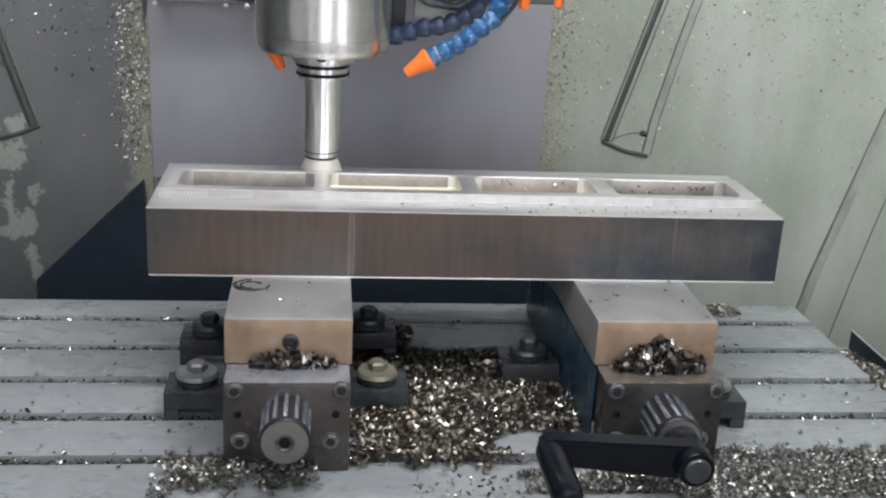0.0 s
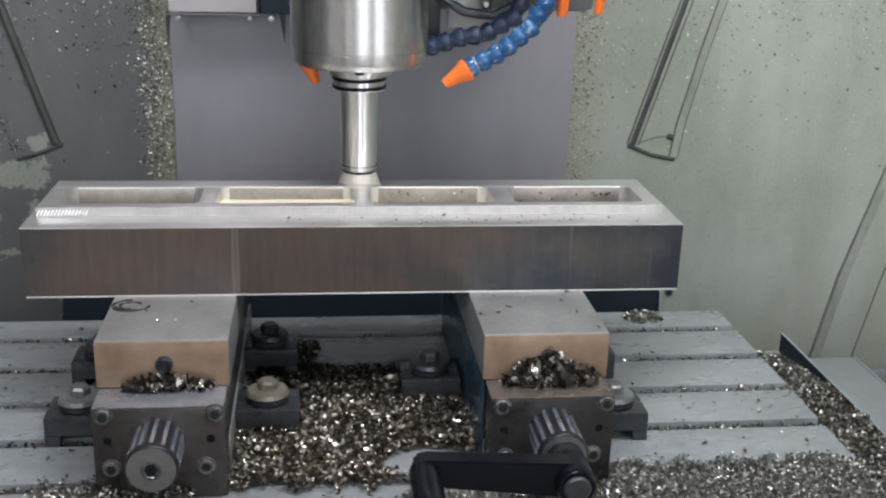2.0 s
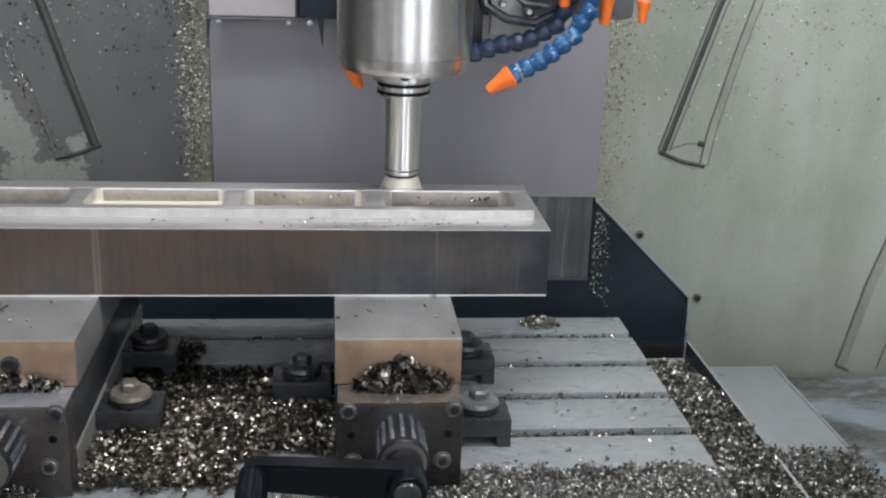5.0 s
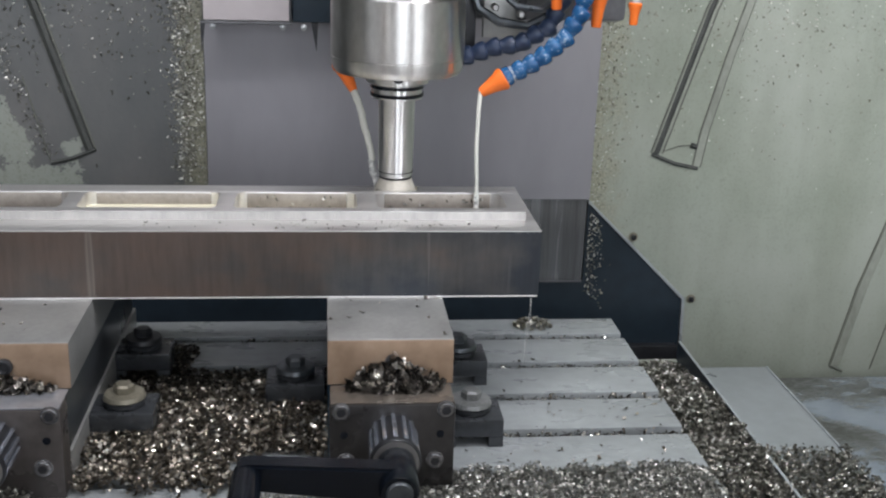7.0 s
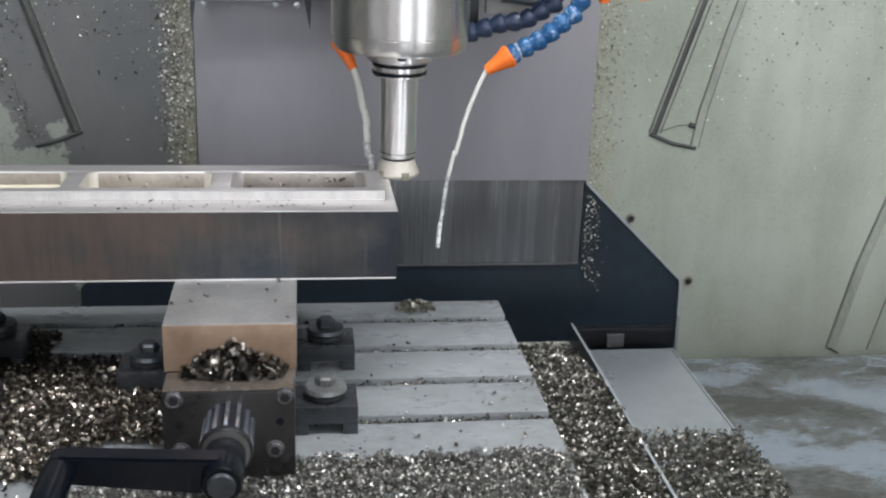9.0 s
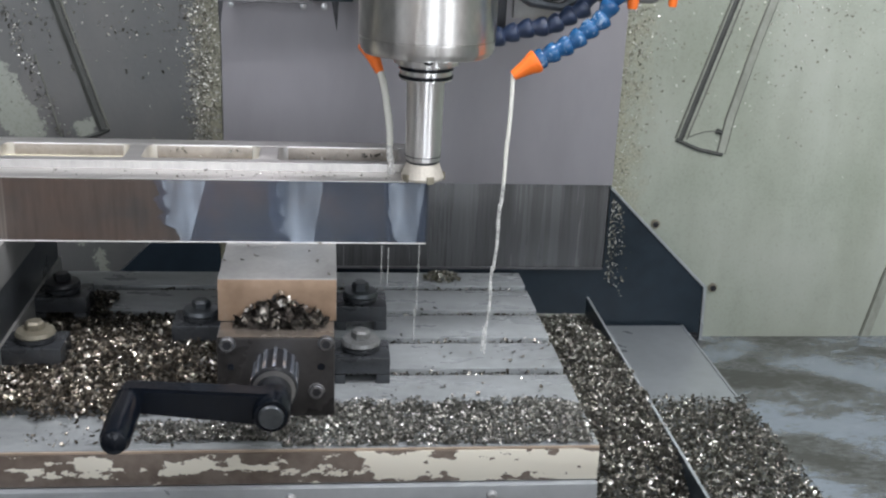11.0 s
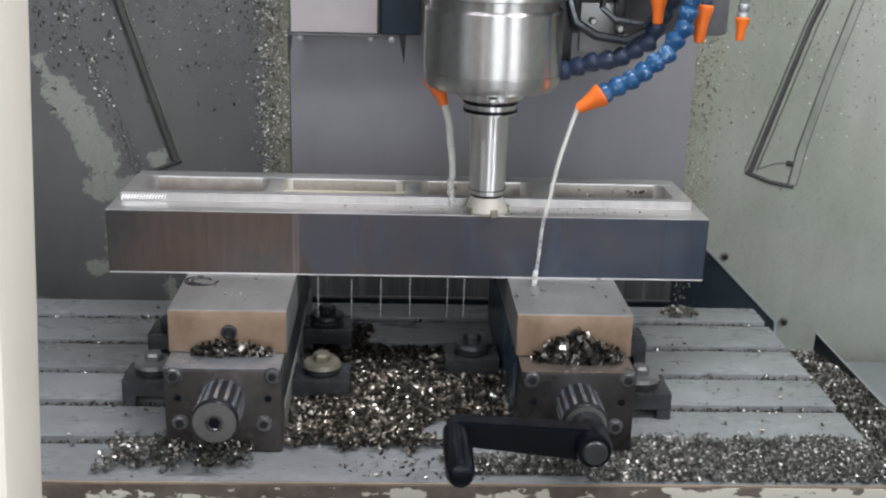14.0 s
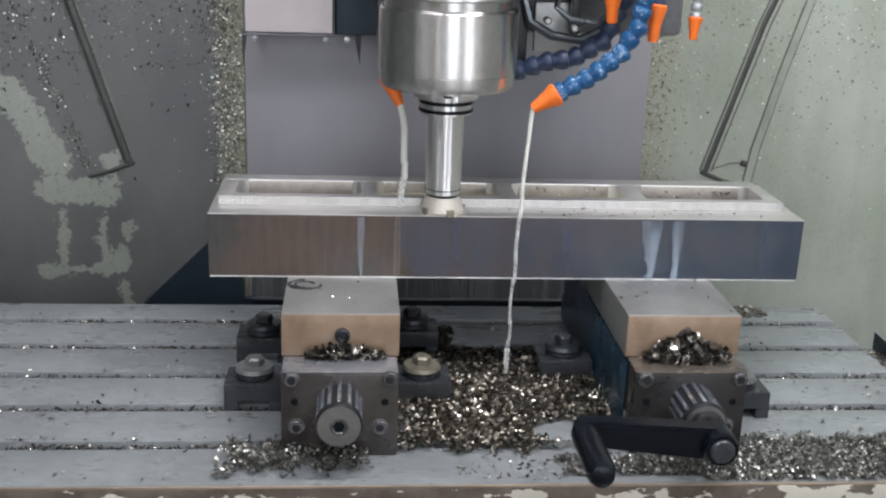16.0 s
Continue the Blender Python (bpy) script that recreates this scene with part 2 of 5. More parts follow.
def make_table_front():
    """Brown grimy casting from which the white paint has flaked."""
    m, nt, b = material("flaked_table_front")
    vec = coords(nt)
    sep = nt.nodes.new("ShaderNodeSeparateXYZ")
    nt.links.new(vec, sep.inputs[0])
    n = noise_tex(nt, coords(nt, (36, 1, 62)), 1.0, 4, 0.6)
    band = calc(nt, "ABSOLUTE", calc(nt, "MULTIPLY", calc(nt, "ADD", sep.outputs["Z"], 0.021), 11.0))
    keep = calc(nt, "MULTIPLY", calc(nt, "SUBTRACT", sep.outputs["X"], 0.43, ), 30.0, True)
    lvl = calc(nt, "SUBTRACT", calc(nt, "ADD", n, calc(nt, "MULTIPLY", keep, 0.16)), band)
    mask = ramp(nt, lvl, [(0.455, (0, 0, 0)), (0.475, (1, 1, 1))])
    grime = ramp(nt, noise_tex(nt, coords(nt), 40), [(0.3, (0.10, 0.075, 0.06)), (0.7, (0.20, 0.165, 0.14))])
    nt.links.new(mix(nt, mask, grime, (0.72, 0.69, 0.60)), b.inputs["Base Color"])
    b.inputs["Roughness"].default_value = 0.5
    bump(nt, b, mask, 0.4, 0.001)
    return m


def make_wall(name, grime_left):
    """Pale green machine paint; on one side a dark film of grime that has run off in ragged patches."""
    m, nt, b = material(name)
    vec = coords(nt)
    sep = nt.nodes.new("ShaderNodeSeparateXYZ")
    nt.links.new(vec, sep.inputs[0])
    big, fine = noise_tex(nt, vec, 5), noise_tex(nt, vec, 120, 3)
    paint = ramp(nt, big, [(0.3, (0.295, 0.325, 0.272)), (0.55, (0.345, 0.370, 0.318)), (0.75, (0.375, 0.398, 0.348))])
    speck = ramp(nt, fine, [(0.27, (0.45, 0.43, 0.36)), (0.36, (1, 1, 1))])
    paint = mix(nt, 0.8 if grime_left else 0.22, paint, speck, "MULTIPLY")
    grit = ramp(nt, calc(nt, "ADD", noise_tex(nt, vec, 190, 3, 0.7), calc(nt, "MULTIPLY", calc(nt, "SUBTRACT", big, 0.5), 0.3)), [(0.36, (0.62, 0.61, 0.53)), (0.47, (1, 1, 1)), (0.66, (1, 1, 1)), (0.74, (1.0, 1.0, 0.97))])
    paint = mix(nt, 0.5 if grime_left else 0.2, paint, grit, "MULTIPLY")
    if grime_left:
        dark = ramp(nt, noise_tex(nt, coords(nt, (1, 1, 0.5)), 7), [(0.3, (0.082, 0.089, 0.090)), (0.7, (0.130, 0.127, 0.124))])
        dark = mix(nt, 0.25, dark, speck, "MULTIPLY")
        rag = calc(nt, "ADD", calc(nt, "MULTIPLY", noise_tex(nt, coords(nt), 26, 4, 0.6), 0.045), calc(nt, "MULTIPLY", noise_tex(nt, coords(nt), 120, 3, 0.7), 0.042))
        bare = None
        # runs where the film has washed off: from, to and half width
        for ax, az, bx, bz, r in ((-0.688, 0.31, -0.645, 0.24, 0.014), (-0.66, 0.265, -0.595, 0.15, 0.034), (-0.603, 0.10, -0.512, 0.098, 0.03), (-0.589, 0.06, -0.589, -0.04, 0.010),
                                  (-0.522, 0.05, -0.522, -0.04, 0.012), (-0.618, -0.04, -0.493, -0.033, 0.014), (-0.482, 0.03, -0.497, -0.033, 0.015), (-0.51, 0.152, -0.497, 0.156, 0.014),
                                  (-0.50, 0.12, -0.50, 0.085, 0.006), (-0.493, -0.065, -0.488, -0.11, 0.014), (-0.72, -0.12, -0.70, -0.2, 0.03)):
            dx, dz = bx - ax, bz - az
            px, pz = calc(nt, "SUBTRACT", sep.outputs["X"], ax), calc(nt, "SUBTRACT", sep.outputs["Z"], az)
            k = 1.0 / (dx * dx + dz * dz)
            u = calc(nt, "ADD", calc(nt, "MULTIPLY", px, dx * k), calc(nt, "MULTIPLY", pz, dz * k), True)
            ex, ez = calc(nt, "SUBTRACT", px, calc(nt, "MULTIPLY", u, dx)), calc(nt, "SUBTRACT", pz, calc(nt, "MULTIPLY", u, dz))
            d = calc(nt, "SQRT", calc(nt, "ADD", calc(nt, "MULTIPLY", ex, ex), calc(nt, "MULTIPLY", ez, ez)))
            d = calc(nt, "SUBTRACT", d, r * 0.78)
            bare = d if bare is None else calc(nt, "MINIMUM", bare, d)
        edge = calc(nt, "MULTIPLY_ADD", calc(nt, "SUBTRACT", calc(nt, "ADD", bare, rag), 0.043), -120.0)
        edge.node.inputs[2].default_value = 0.5
        mask = ramp(nt, edge, [(0.3, (0, 0, 0)), (0.7, (0.62, 0.62, 0.62))])
        paint = mix(nt, mask, dark, paint)
        side = calc(nt, "MULTIPLY", calc(nt, "ADD", sep.outputs["X"], 0.345), 28.0)
    else:
        # faint stains drawn out upright
        tone = ramp(nt, noise_tex(nt, coords(nt, (6, 1, 1.5)), 1.5, 6), [(0.35, (0.72, 0.73, 0.68)), (0.6, (1, 1, 1))])
        paint = mix(nt, 0.6, paint, tone, "MULTIPLY")
        side = calc(nt, "MULTIPLY_ADD", sep.outputs["X"], -14.0)
        side.node.inputs[2].default_value = 6.6
    # olive crust of fine chips along the column cover
    crust = calc(nt, "ADD", calc(nt, "MULTIPLY", side, 0.5, True), calc(nt, "SUBTRACT", noise_tex(nt, vec, 45, 4), 0.5))
    paint = mix(nt, ramp(nt, crust, [(0.2, (0, 0, 0)), (0.6, (0.7, 0.7, 0.7))]), paint, ramp(nt, noise_tex(nt, vec, 260, 2), [(0.3, (0.14, 0.135, 0.085)), (0.7, (0.42, 0.41, 0.30))]))
    nt.links.new(paint, b.inputs["Base Color"])
    b.inputs["Roughness"].default_value = 0.42
    bump(nt, b, fine, 0.2)
    return m


def make_chip(name, colours, rough):
    m, nt, b = material(name)
    g = nt.nodes.new("ShaderNodeNewGeometry")
    nt.links.new(ramp(nt, g.outputs["Random Per Island"], colours), b.inputs["Base Color"])
    b.inputs["Metallic"].default_value, b.inputs["Roughness"].default_value = 0.9, rough
    return m


def make_wet_cover():
    """Sheet steel, half under a smooth film of coolant, half under grit; the film's bluish sheen is put into the
    colour.
    """
    m, nt, b = material("wet_cover_steel")
    big = noise_tex(nt, coords(nt, (1, 1.6, 1)), 4.5, 5, 0.62)
    fine = noise_tex(nt, coords(nt, (1, 2.2, 1)), 60, 4, 0.7)
    both = calc(nt, "ADD", big, calc(nt, "MULTIPLY", calc(nt, "SUBTRACT", fine, 0.5), 0.35))
    nt.links.new(ramp(nt, both, [(0.38, (0.085, 0.088, 0.08)), (0.5, (0.155, 0.165, 0.165)), (0.56, (0.27, 0.315, 0.37)), (0.8, (0.33, 0.375, 0.43))]), b.inputs["Base Color"])
    nt.links.new(ramp(nt, both, [(0.4, (0.55,) * 3), (0.56, (0.14,) * 3)]), b.inputs["Roughness"])
    b.inputs["Metallic"].default_value = 0.2
    bump(nt, b, fine, 0.25)
    return m


WET_COVER = make_wet_cover()


def make_coolant():
    m, nt, b = material("milky_coolant")
    b.inputs["Base Color"].default_value = (0.86, 0.86, 0.80, 1)
    b.inputs["Roughness"].default_value = 0.15
    b.inputs["Transmission Weight"].default_value = 0.35
    b.inputs["IOR"].default_value = 1.33
    return m


SIDE, JAW_FACE, TABLE_FRONT = make_side_metal(), make_jaw_face(), make_table_front()
WALL_CLEAN, WALL_GRIMY = make_wall("pale_wall_paint", False), make_wall("grimy_wall_paint", True)
CHIP = make_chip("aluminium_chips", [(0.0, (0.048, 0.04, 0.031)), (0.5, (0.165, 0.143, 0.116)), (0.85, (0.45, 0.41, 0.35)), (1.0, (0.92, 0.88, 0.81))], 0.3)
CHIP_WALL = make_chip("stuck_chips", [(0.0, (0.13, 0.12, 0.095)), (0.6, (0.32, 0.31, 0.26)), (1.0, (0.8, 0.79, 0.74))], 0.4)
CHIP_GREY = make_chip("wet_grey_chips", [(0.0, (0.075, 0.071, 0.060)), (0.5, (0.185, 0.178, 0.156)), (0.88, (0.40, 0.39, 0.36)), (1.0, (0.9, 0.89, 0.86))], 0.34)
CHIP_PASTE = make_chip("fine_grey_chips", [(0.0, (0.09, 0.09, 0.082)), (0.55, (0.225, 0.222, 0.205)), (0.9, (0.42, 0.41, 0.385)), (1.0, (0.9, 0.89, 0.86))], 0.38)
CHIP_SLOT = make_chip("slot_chips", [(0.0, (0.05, 0.045, 0.04)), (0.55, (0.13, 0.12, 0.105)), (0.85, (0.34, 0.32, 0.29)), (1.0, (0.95, 0.92, 0.88))], 0.26)
# oily chips, darkened further by the bar's shade put into the colour
CHIP_OILY_SHADE = make_chip("oily_shaded_chips", [(0.0, (0.018, 0.018, 0.016)), (0.65, (0.055, 0.050, 0.042)), (0.94, (0.17, 0.15, 0.125)), (1.0, (0.9, 0.86, 0.8))], 0.3)
CHIP_DARK = make_chip("oily_dark_chips", [(0.0, (0.04, 0.037, 0.035)), (0.5, (0.15, 0.138, 0.126)), (0.85, (0.36, 0.33, 0.30)), (1.0, (0.95, 0.90, 0.82))], 0.26)
COOLANT = make_coolant()


# ---- building helpers ----
def solid(x0, x1, y0, y1, z0, z1, r=0.0, bm=None):
    """A box between bounds with edges bevelled by r, added to bm."""
    own = bmesh.new()
    bmesh.ops.create_cube(own, size=1)
    for v in own.verts:
        v.co = Vector((x0 + (v.co.x + 0.5) * (x1 - x0), y0 + (v.co.y + 0.5) * (y1 - y0), z0 + (v.co.z + 0.5) * (z1 - z0)))
    if r:
        bmesh.ops.bevel(own, geom=own.edges[:], offset=r, segments=2, affect="EDGES", profile=0.6)
    return merge(bm, own)


def merge(bm, own):
    if bm is None:
        return own
    me = bpy.data.meshes.new("tmp")
    own.to_mesh(me)
    own.free()
    bm.from_mesh(me)
    bpy.data.meshes.remove(me)
    return bm


def lathe(profile, sides=32, m=None, bm=None):
    """Turned form about z from (radius, height) pairs, placed by m."""
    own = bmesh.new()
    rings = []
    for r, z in profile:
        rings.append([own.verts.new((r * math.cos(2 * math.pi * i / sides), r * math.sin(2 * math.pi * i / sides), z)) for i in range(sides)])
    for a, b in zip(rings, rings[1:]):
        for i in range(sides):
            own.faces.new((a[i], a[(i + 1) % sides], b[(i + 1) % sides], b[i]))
    own.faces.new(rings[0][::-1])
    own.faces.new(rings[-1])
    bmesh.ops.recalc_face_normals(own, faces=own.faces[:])
    if m is not None:
        own.transform(m)
    return merge(bm, own)


def prism(outline, y0, y1, bm=None):
    """An outline in x and z drawn out from y0 to y1."""
    own = bmesh.new()
    a = [own.verts.new((x, y0, z)) for x, z in outline]
    b = [own.verts.new((x, y1, z)) for x, z in outline]
    own.faces.new(a), own.faces.new(b[::-1])
    for i in range(len(a)):
        j = (i + 1) % len(a)
        own.faces.new((a[i], b[i], b[j], a[j]))
    bmesh.ops.recalc_face_normals(own, faces=own.faces[:])
    return merge(bm, own)


def tube(points, radius, sides=10, bm=None):
    own = bmesh.new()
    rings = []
    pts = [Vector(p) for p in points]
    for i, p in enumerate(pts):
        d = (pts[min(i + 1, len(pts) - 1)] - pts[max(i - 1, 0)]).normalized()
        q = d.to_track_quat("Z", "Y")
        r = radius[i] if isinstance(radius, (list, tuple)) else radius
        rings.append([own.verts.new(p + q @ Vector((r * math.cos(2 * math.pi * k / sides), r * math.sin(2 * math.pi * k / sides), 0))) for k in range(sides)])
    for a, b in zip(rings, rings[1:]):
        for i in range(sides):
            own.faces.new((a[i], a[(i + 1) % sides], b[(i + 1) % sides], b[i]))
    own.faces.new(rings[0][::-1]), own.faces.new(rings[-1])
    bmesh.ops.recalc_face_normals(own, faces=own.faces[:])
    return merge(bm, own)


def mesh_of(name, bm, mat, smooth=35):
    me = bpy.data.meshes.new(name)
    bm.to_mesh(me)
    bm.free()
    me.materials.append(mat)
    if smooth:
        me.shade_smooth()
        me.set_sharp_from_angle(angle=radians(smooth))
    return me


def part(name, bm, mat, parent, label="", smooth=35):
    ob = new(name, mesh_of(name, bm, mat, smooth))
    ob.parent = parent
    return tagged(ob, label)


def thing(name, label, category, bm=None, mat=None, at=(0, 0, 0), group="", kind=""):
    ob = new(name, mesh_of(name, bm, mat) if bm else None)
    ob.location = at
    return tagged(ob, label, category, group, kind)


CARRIED = []       # things that ride on the table
SADDLE = []        # things that go in and out with the saddle only


def rides(ob):
    CARRIED.append(ob)
    return ob


# ---- the enclosure ----
WALL = 0.55
tagged(new("wall_back", mesh_of("wall_back", solid(-0.283, 0.378, WALL, WALL + 0.04, -0.9, 1.6), PANEL)), kind="structure")
tagged(new("wall_back_left", mesh_of("wall_back_left", solid(-1.3, -0.284, WALL - 0.004, WALL + 0.04, -0.9, 1.6), WALL_GRIMY)), kind="structure")
tagged(new("wall_back_right", mesh_of("wall_back_right", solid(0.379, 1.75, WALL - 0.004, WALL + 0.04, -0.9, 1.6), WALL_CLEAN)), kind="structure")
# out of view; kept dark so that the turned steel mirrors a dark side
tagged(new("wall_left", mesh_of("wall_left", solid(-1.34, -1.301, -0.82, WALL + 0.04, -0.9, 1.6), DARK_SIDE)), kind="structure")
tagged(new("wall_right", mesh_of("wall_right", solid(1.751, 1.79, -0.82, WALL + 0.04, -0.9, 1.6), PALE)), kind="structure")
tagged(new("ceiling", mesh_of("ceiling", solid(-1.34, 1.79, -0.35, WALL + 0.04, 1.601, 1.64), PALE)), kind="structure")
tagged(new("floor", mesh_of("floor", solid(-4.0, 4.5, -5.0, WALL + 0.04, -0.96, -0.901), CONCRETE)), kind="structure")
# unseen windows, added to house the highlight lamps
UNSEEN_WINDOWS = [-2.4, 0.35, 3.0]
shop_wall = solid(-4.0, 4.5, -5.05, -5.001, -0.9, 0.38)
solid(-4.0, 4.5, -5.05, -5.001, 2.22, 3.0, 0.0, shop_wall)
for a, b in zip([-4.0] + [x + 0.77 for x in UNSEEN_WINDOWS], [x - 0.77 for x in UNSEEN_WINDOWS] + [4.5]):
    solid(a, b, -5.05, -5.001, 0.3801, 2.2199, 0.0, shop_wall)
tagged(new("wall_shop", mesh_of("wall_shop", shop_wall, SHOP)), kind="structure")
for i, x in enumerate(UNSEEN_WINDOWS):
    win = tagged(new("window_%d" % (i + 1)), kind="structure")
    for x0, x1, z0, z1 in ((x - 0.77, x - 0.72, 0.38, 2.22), (x + 0.72, x + 0.77, 0.38, 2.22), (x - 0.7199, x + 0.7199, 0.38, 0.43), (x - 0.7199, x + 0.7199, 2.17, 2.22), (x - 0.02, x + 0.02, 0.4301, 2.1699)):
        part("window_frame", solid(x0, x1, -5.06, -5.0, z0, z1, 0.004), WHITE, win)
tagged(new("wall_shop_left", mesh_of("wall_shop_left", solid(-4.05, -4.001, -5.0, -0.8, -0.9, 3.0), SHOP)), kind="structure")
tagged(new("wall_shop_right", mesh_of("wall_shop_right", solid(4.501, 4.55, -5.0, -0.8, -0.9, 3.0), SHOP)), kind="structure")
tagged(new("ceiling_shop", mesh_of("ceiling_shop", solid(-4.0, 4.5, -5.0, -0.83, 3.001, 3.05), SHOP)), kind="structure")
post = tagged(new("trim_door_post", mesh_of("trim_door_post", solid(-0.47, -0.2935, -0.80, -0.752, -0.9, 1.6, 0.004), POST)), kind="structure")
post.rotation_euler = (0, radians(3.2), 0)
post.location = (-0.0245, 0, 0)
part("edge_lip", solid(-0.2932, -0.2795, -0.804, -0.750, -0.9, 1.6, 0.006), POST_LIP, post, "bright rounded cream edge")
for pz, px in ((0.362, -0.2872), (0.356, -0.2866), (0.31, -0.2895), (0.47, -0.2850)):
    part("paint_chip", lathe([(0.0009, 0), (0.0009, 0.0003)], 7, pose(px, -0.8039, pz, 90)), BLACK_IRON, post)

# unseen white panels added for the shank to mirror; gaps give dark lines
for i, (ax, bx) in enumerate(((-1.3, -0.49), (-0.255, 0.17), (0.185, 0.62), (0.66, 1.75))):
    tagged(new("wall_apron_%d" % (i + 1), mesh_of("wall_apron", solid(ax, bx, -0.80, -0.77, -0.9, 0.20, 0.004), WHITE)), kind="structure")
# unseen white post, added for reflections at the side
tagged(new("trim_reflector_post", mesh_of("trim_reflector_post", solid(0.98, 1.2, -0.80, -0.75, 0.205, 1.6, 0.006), WHITE)), kind="structure")
# body of the added overhead lamp, never in view
lamp = thing("work_lamp", "unseen slim work lamp added above the table", "lamp")
part("lamp_body", solid(WORK_LAMP[0] - 0.57, WORK_LAMP[0] + 0.57, WORK_LAMP[1] - 0.09, WORK_LAMP[1] + 0.09, WORK_LAMP[2] + 0.012, WORK_LAMP[2] + 0.07, 0.004), PALE, lamp)
# bodies for the added front lamps, out of view
for lx, ly in ADDED_LAMPS:
    lamp = thing("unseen_ceiling_lamp", "unseen long white ceiling lamp added for light from the front", "lamp", group="ceiling lamps")
    part("lamp_body", solid(lx - 0.78, lx + 0.78, ly - 0.17, ly + 0.17, 2.90, 3.0, 0.006), WHITE, lamp)
panel = thing("column_cover", "grey sheet steel cover in front of the machine column", "machine cover")
part("cover_sheet", solid(-0.281, 0.376, WALL - 0.03, WALL - 0.001, 0.072, 1.0, 0.004), PANEL, panel)
part("streaked_sheet", solid(-0.277, 0.373, WALL - 0.022, WALL - 0.001, -0.083, 0.0715, 0.002), STREAKED, panel, "wet lower sheet with reflections streaked into its colour")
part("fold", solid(-0.277, 0.373, WALL - 0.025, WALL - 0.0225, -0.083, -0.079), GREY_IRON, panel)


def dark_sheet():
    ob = thing("way_cover_housing", "dark blue-black sheet metal housing behind the table", "machine cover")
    out = [(-0.30, 0.062), (-0.485, -0.119), (-0.495, -0.5), (0.575, -0.5), (0.563, -0.119), (0.377, 0.062), (0.376, -0.084), (-0.29, -0.084)]
    part("housing_sheet", prism(out, WALL - 0.016, WALL - 0.0045), NAVY, ob)
    part("lower_lip", solid(0.372, 0.560, WALL - 0.034, WALL - 0.0165, -0.236, -0.205, 0.003), BLACK_IRON, ob)
    part("latch", solid(0.432, 0.464, WALL - 0.042, WALL - 0.0345, -0.238, -0.213, 0.002), GREY_IRON, ob)
    part("edge_strip", prism([(0.377, 0.068), (0.569, -0.117), (0.581, -0.5), (0.576, -0.5), (0.564, -0.119), (0.377, 0.063)], WALL - 0.02, WALL - 0.0045), COVER, ob, "pale folded edge")
    return ob


dark_sheet()


def wall_bolt(x, z):
    ob = thing("wall_bolt", "small dirty hex bolt in the wall", "bolt", group="wall bolts")
    ob.matrix_basis = pose(x, WALL - 0.004, z, 90, 0, 0)
    part("washer", lathe([(0.0085, 0), (0.0085, 0.002), (0.004, 0.0025)], 16), BRASSY, ob)
    part("bolt_head", lathe([(0.0055, 0.002), (0.0055, 0.006), (0.004, 0.0072)], 6), BLACK_IRON, ob)


for x, z in ((0.4665, -0.004), (0.586, -0.124), (-0.485, -0.155)):
    wall_bolt(x, z)


def rails(name, label, runs, channels=()):
    """Thin welded strips on the wall: runs of points in x and z."""
    ob = thing(name, label, "wall bracket")
    for pts, half in channels:
        bm = bmesh.new()
        row = [[bm.verts.new((x + d, WALL - y, z)) for d, y in ((-half, 0.004), (-half, 0.0075), (half, 0.0075), (half, 0.004))] for x, z in pts]
        for a, c in zip(row, row[1:]):
            for q in range(3):
                bm.faces.new((a[q], a[q + 1], c[q + 1], c[q]))
        bmesh.ops.recalc_face_normals(bm, faces=bm.faces[:])
        part("channel", bm, CHANNEL, ob, "grey grimy channel strip")
    for k, (pts, r) in enumerate(runs):
        part("strip", tube([(x, WALL - 0.005, z) for x, z in pts], r * (1.5 if r > 0.002 else 1.0), 6), CRUST if r > 0.002 else CRUST_PALE, ob)
    return ob


rails("wall_bracket", "dark grimy strip bracket outlined on the pale wall",
      [([(0.656, 0.66), (0.558, 0.40), (0.485, 0.152)], 0.0011), ([(0.664, 0.66), (0.567, 0.40), (0.494, 0.150)], 0.0036), ([(0.676, 0.66), (0.580, 0.40), (0.506, 0.150)], 0.0014),
       ([(0.487, 0.149), (0.530, 0.132), (0.572, 0.124)], 0.0026), ([(0.562, 0.126), (0.571, 0.19), (0.602, 0.32), (0.64, 0.46)], 0.0013),
       ([(0.577, 0.126), (0.586, 0.19), (0.616, 0.32), (0.655, 0.46)], 0.0015), ([(0.508, 0.154), (0.536, 0.164), (0.562, 0.166)], 0.0010), ([(0.556, 0.166), (0.566, 0.163)], 0.0034)],
      [([(0.666, 0.66), (0.5685, 0.40), (0.4955, 0.153)], 0.0085), ([(0.5695, 0.128), (0.5785, 0.19), (0.609, 0.32), (0.6475, 0.46)], 0.0062)])
rails("wall_bracket", "faint grey strip bracket on the pale wall",
      [([(1.03, 0.30), (0.995, 0.21), (0.905, -0.10), (0.872, -0.262)], 0.0013), ([(1.05, 0.30), (1.012, 0.21), (0.925, -0.10), (0.892, -0.262)], 0.0010),
       ([(0.872, -0.262), (0.90, -0.274)], 0.002), ([(1.06, 0.18), (0.99, -0.11), (0.955, -0.27)], 0.0012)],
      [([(1.041, 0.30), (1.004, 0.21), (0.916, -0.10), (0.883, -0.262)], 0.0085)])
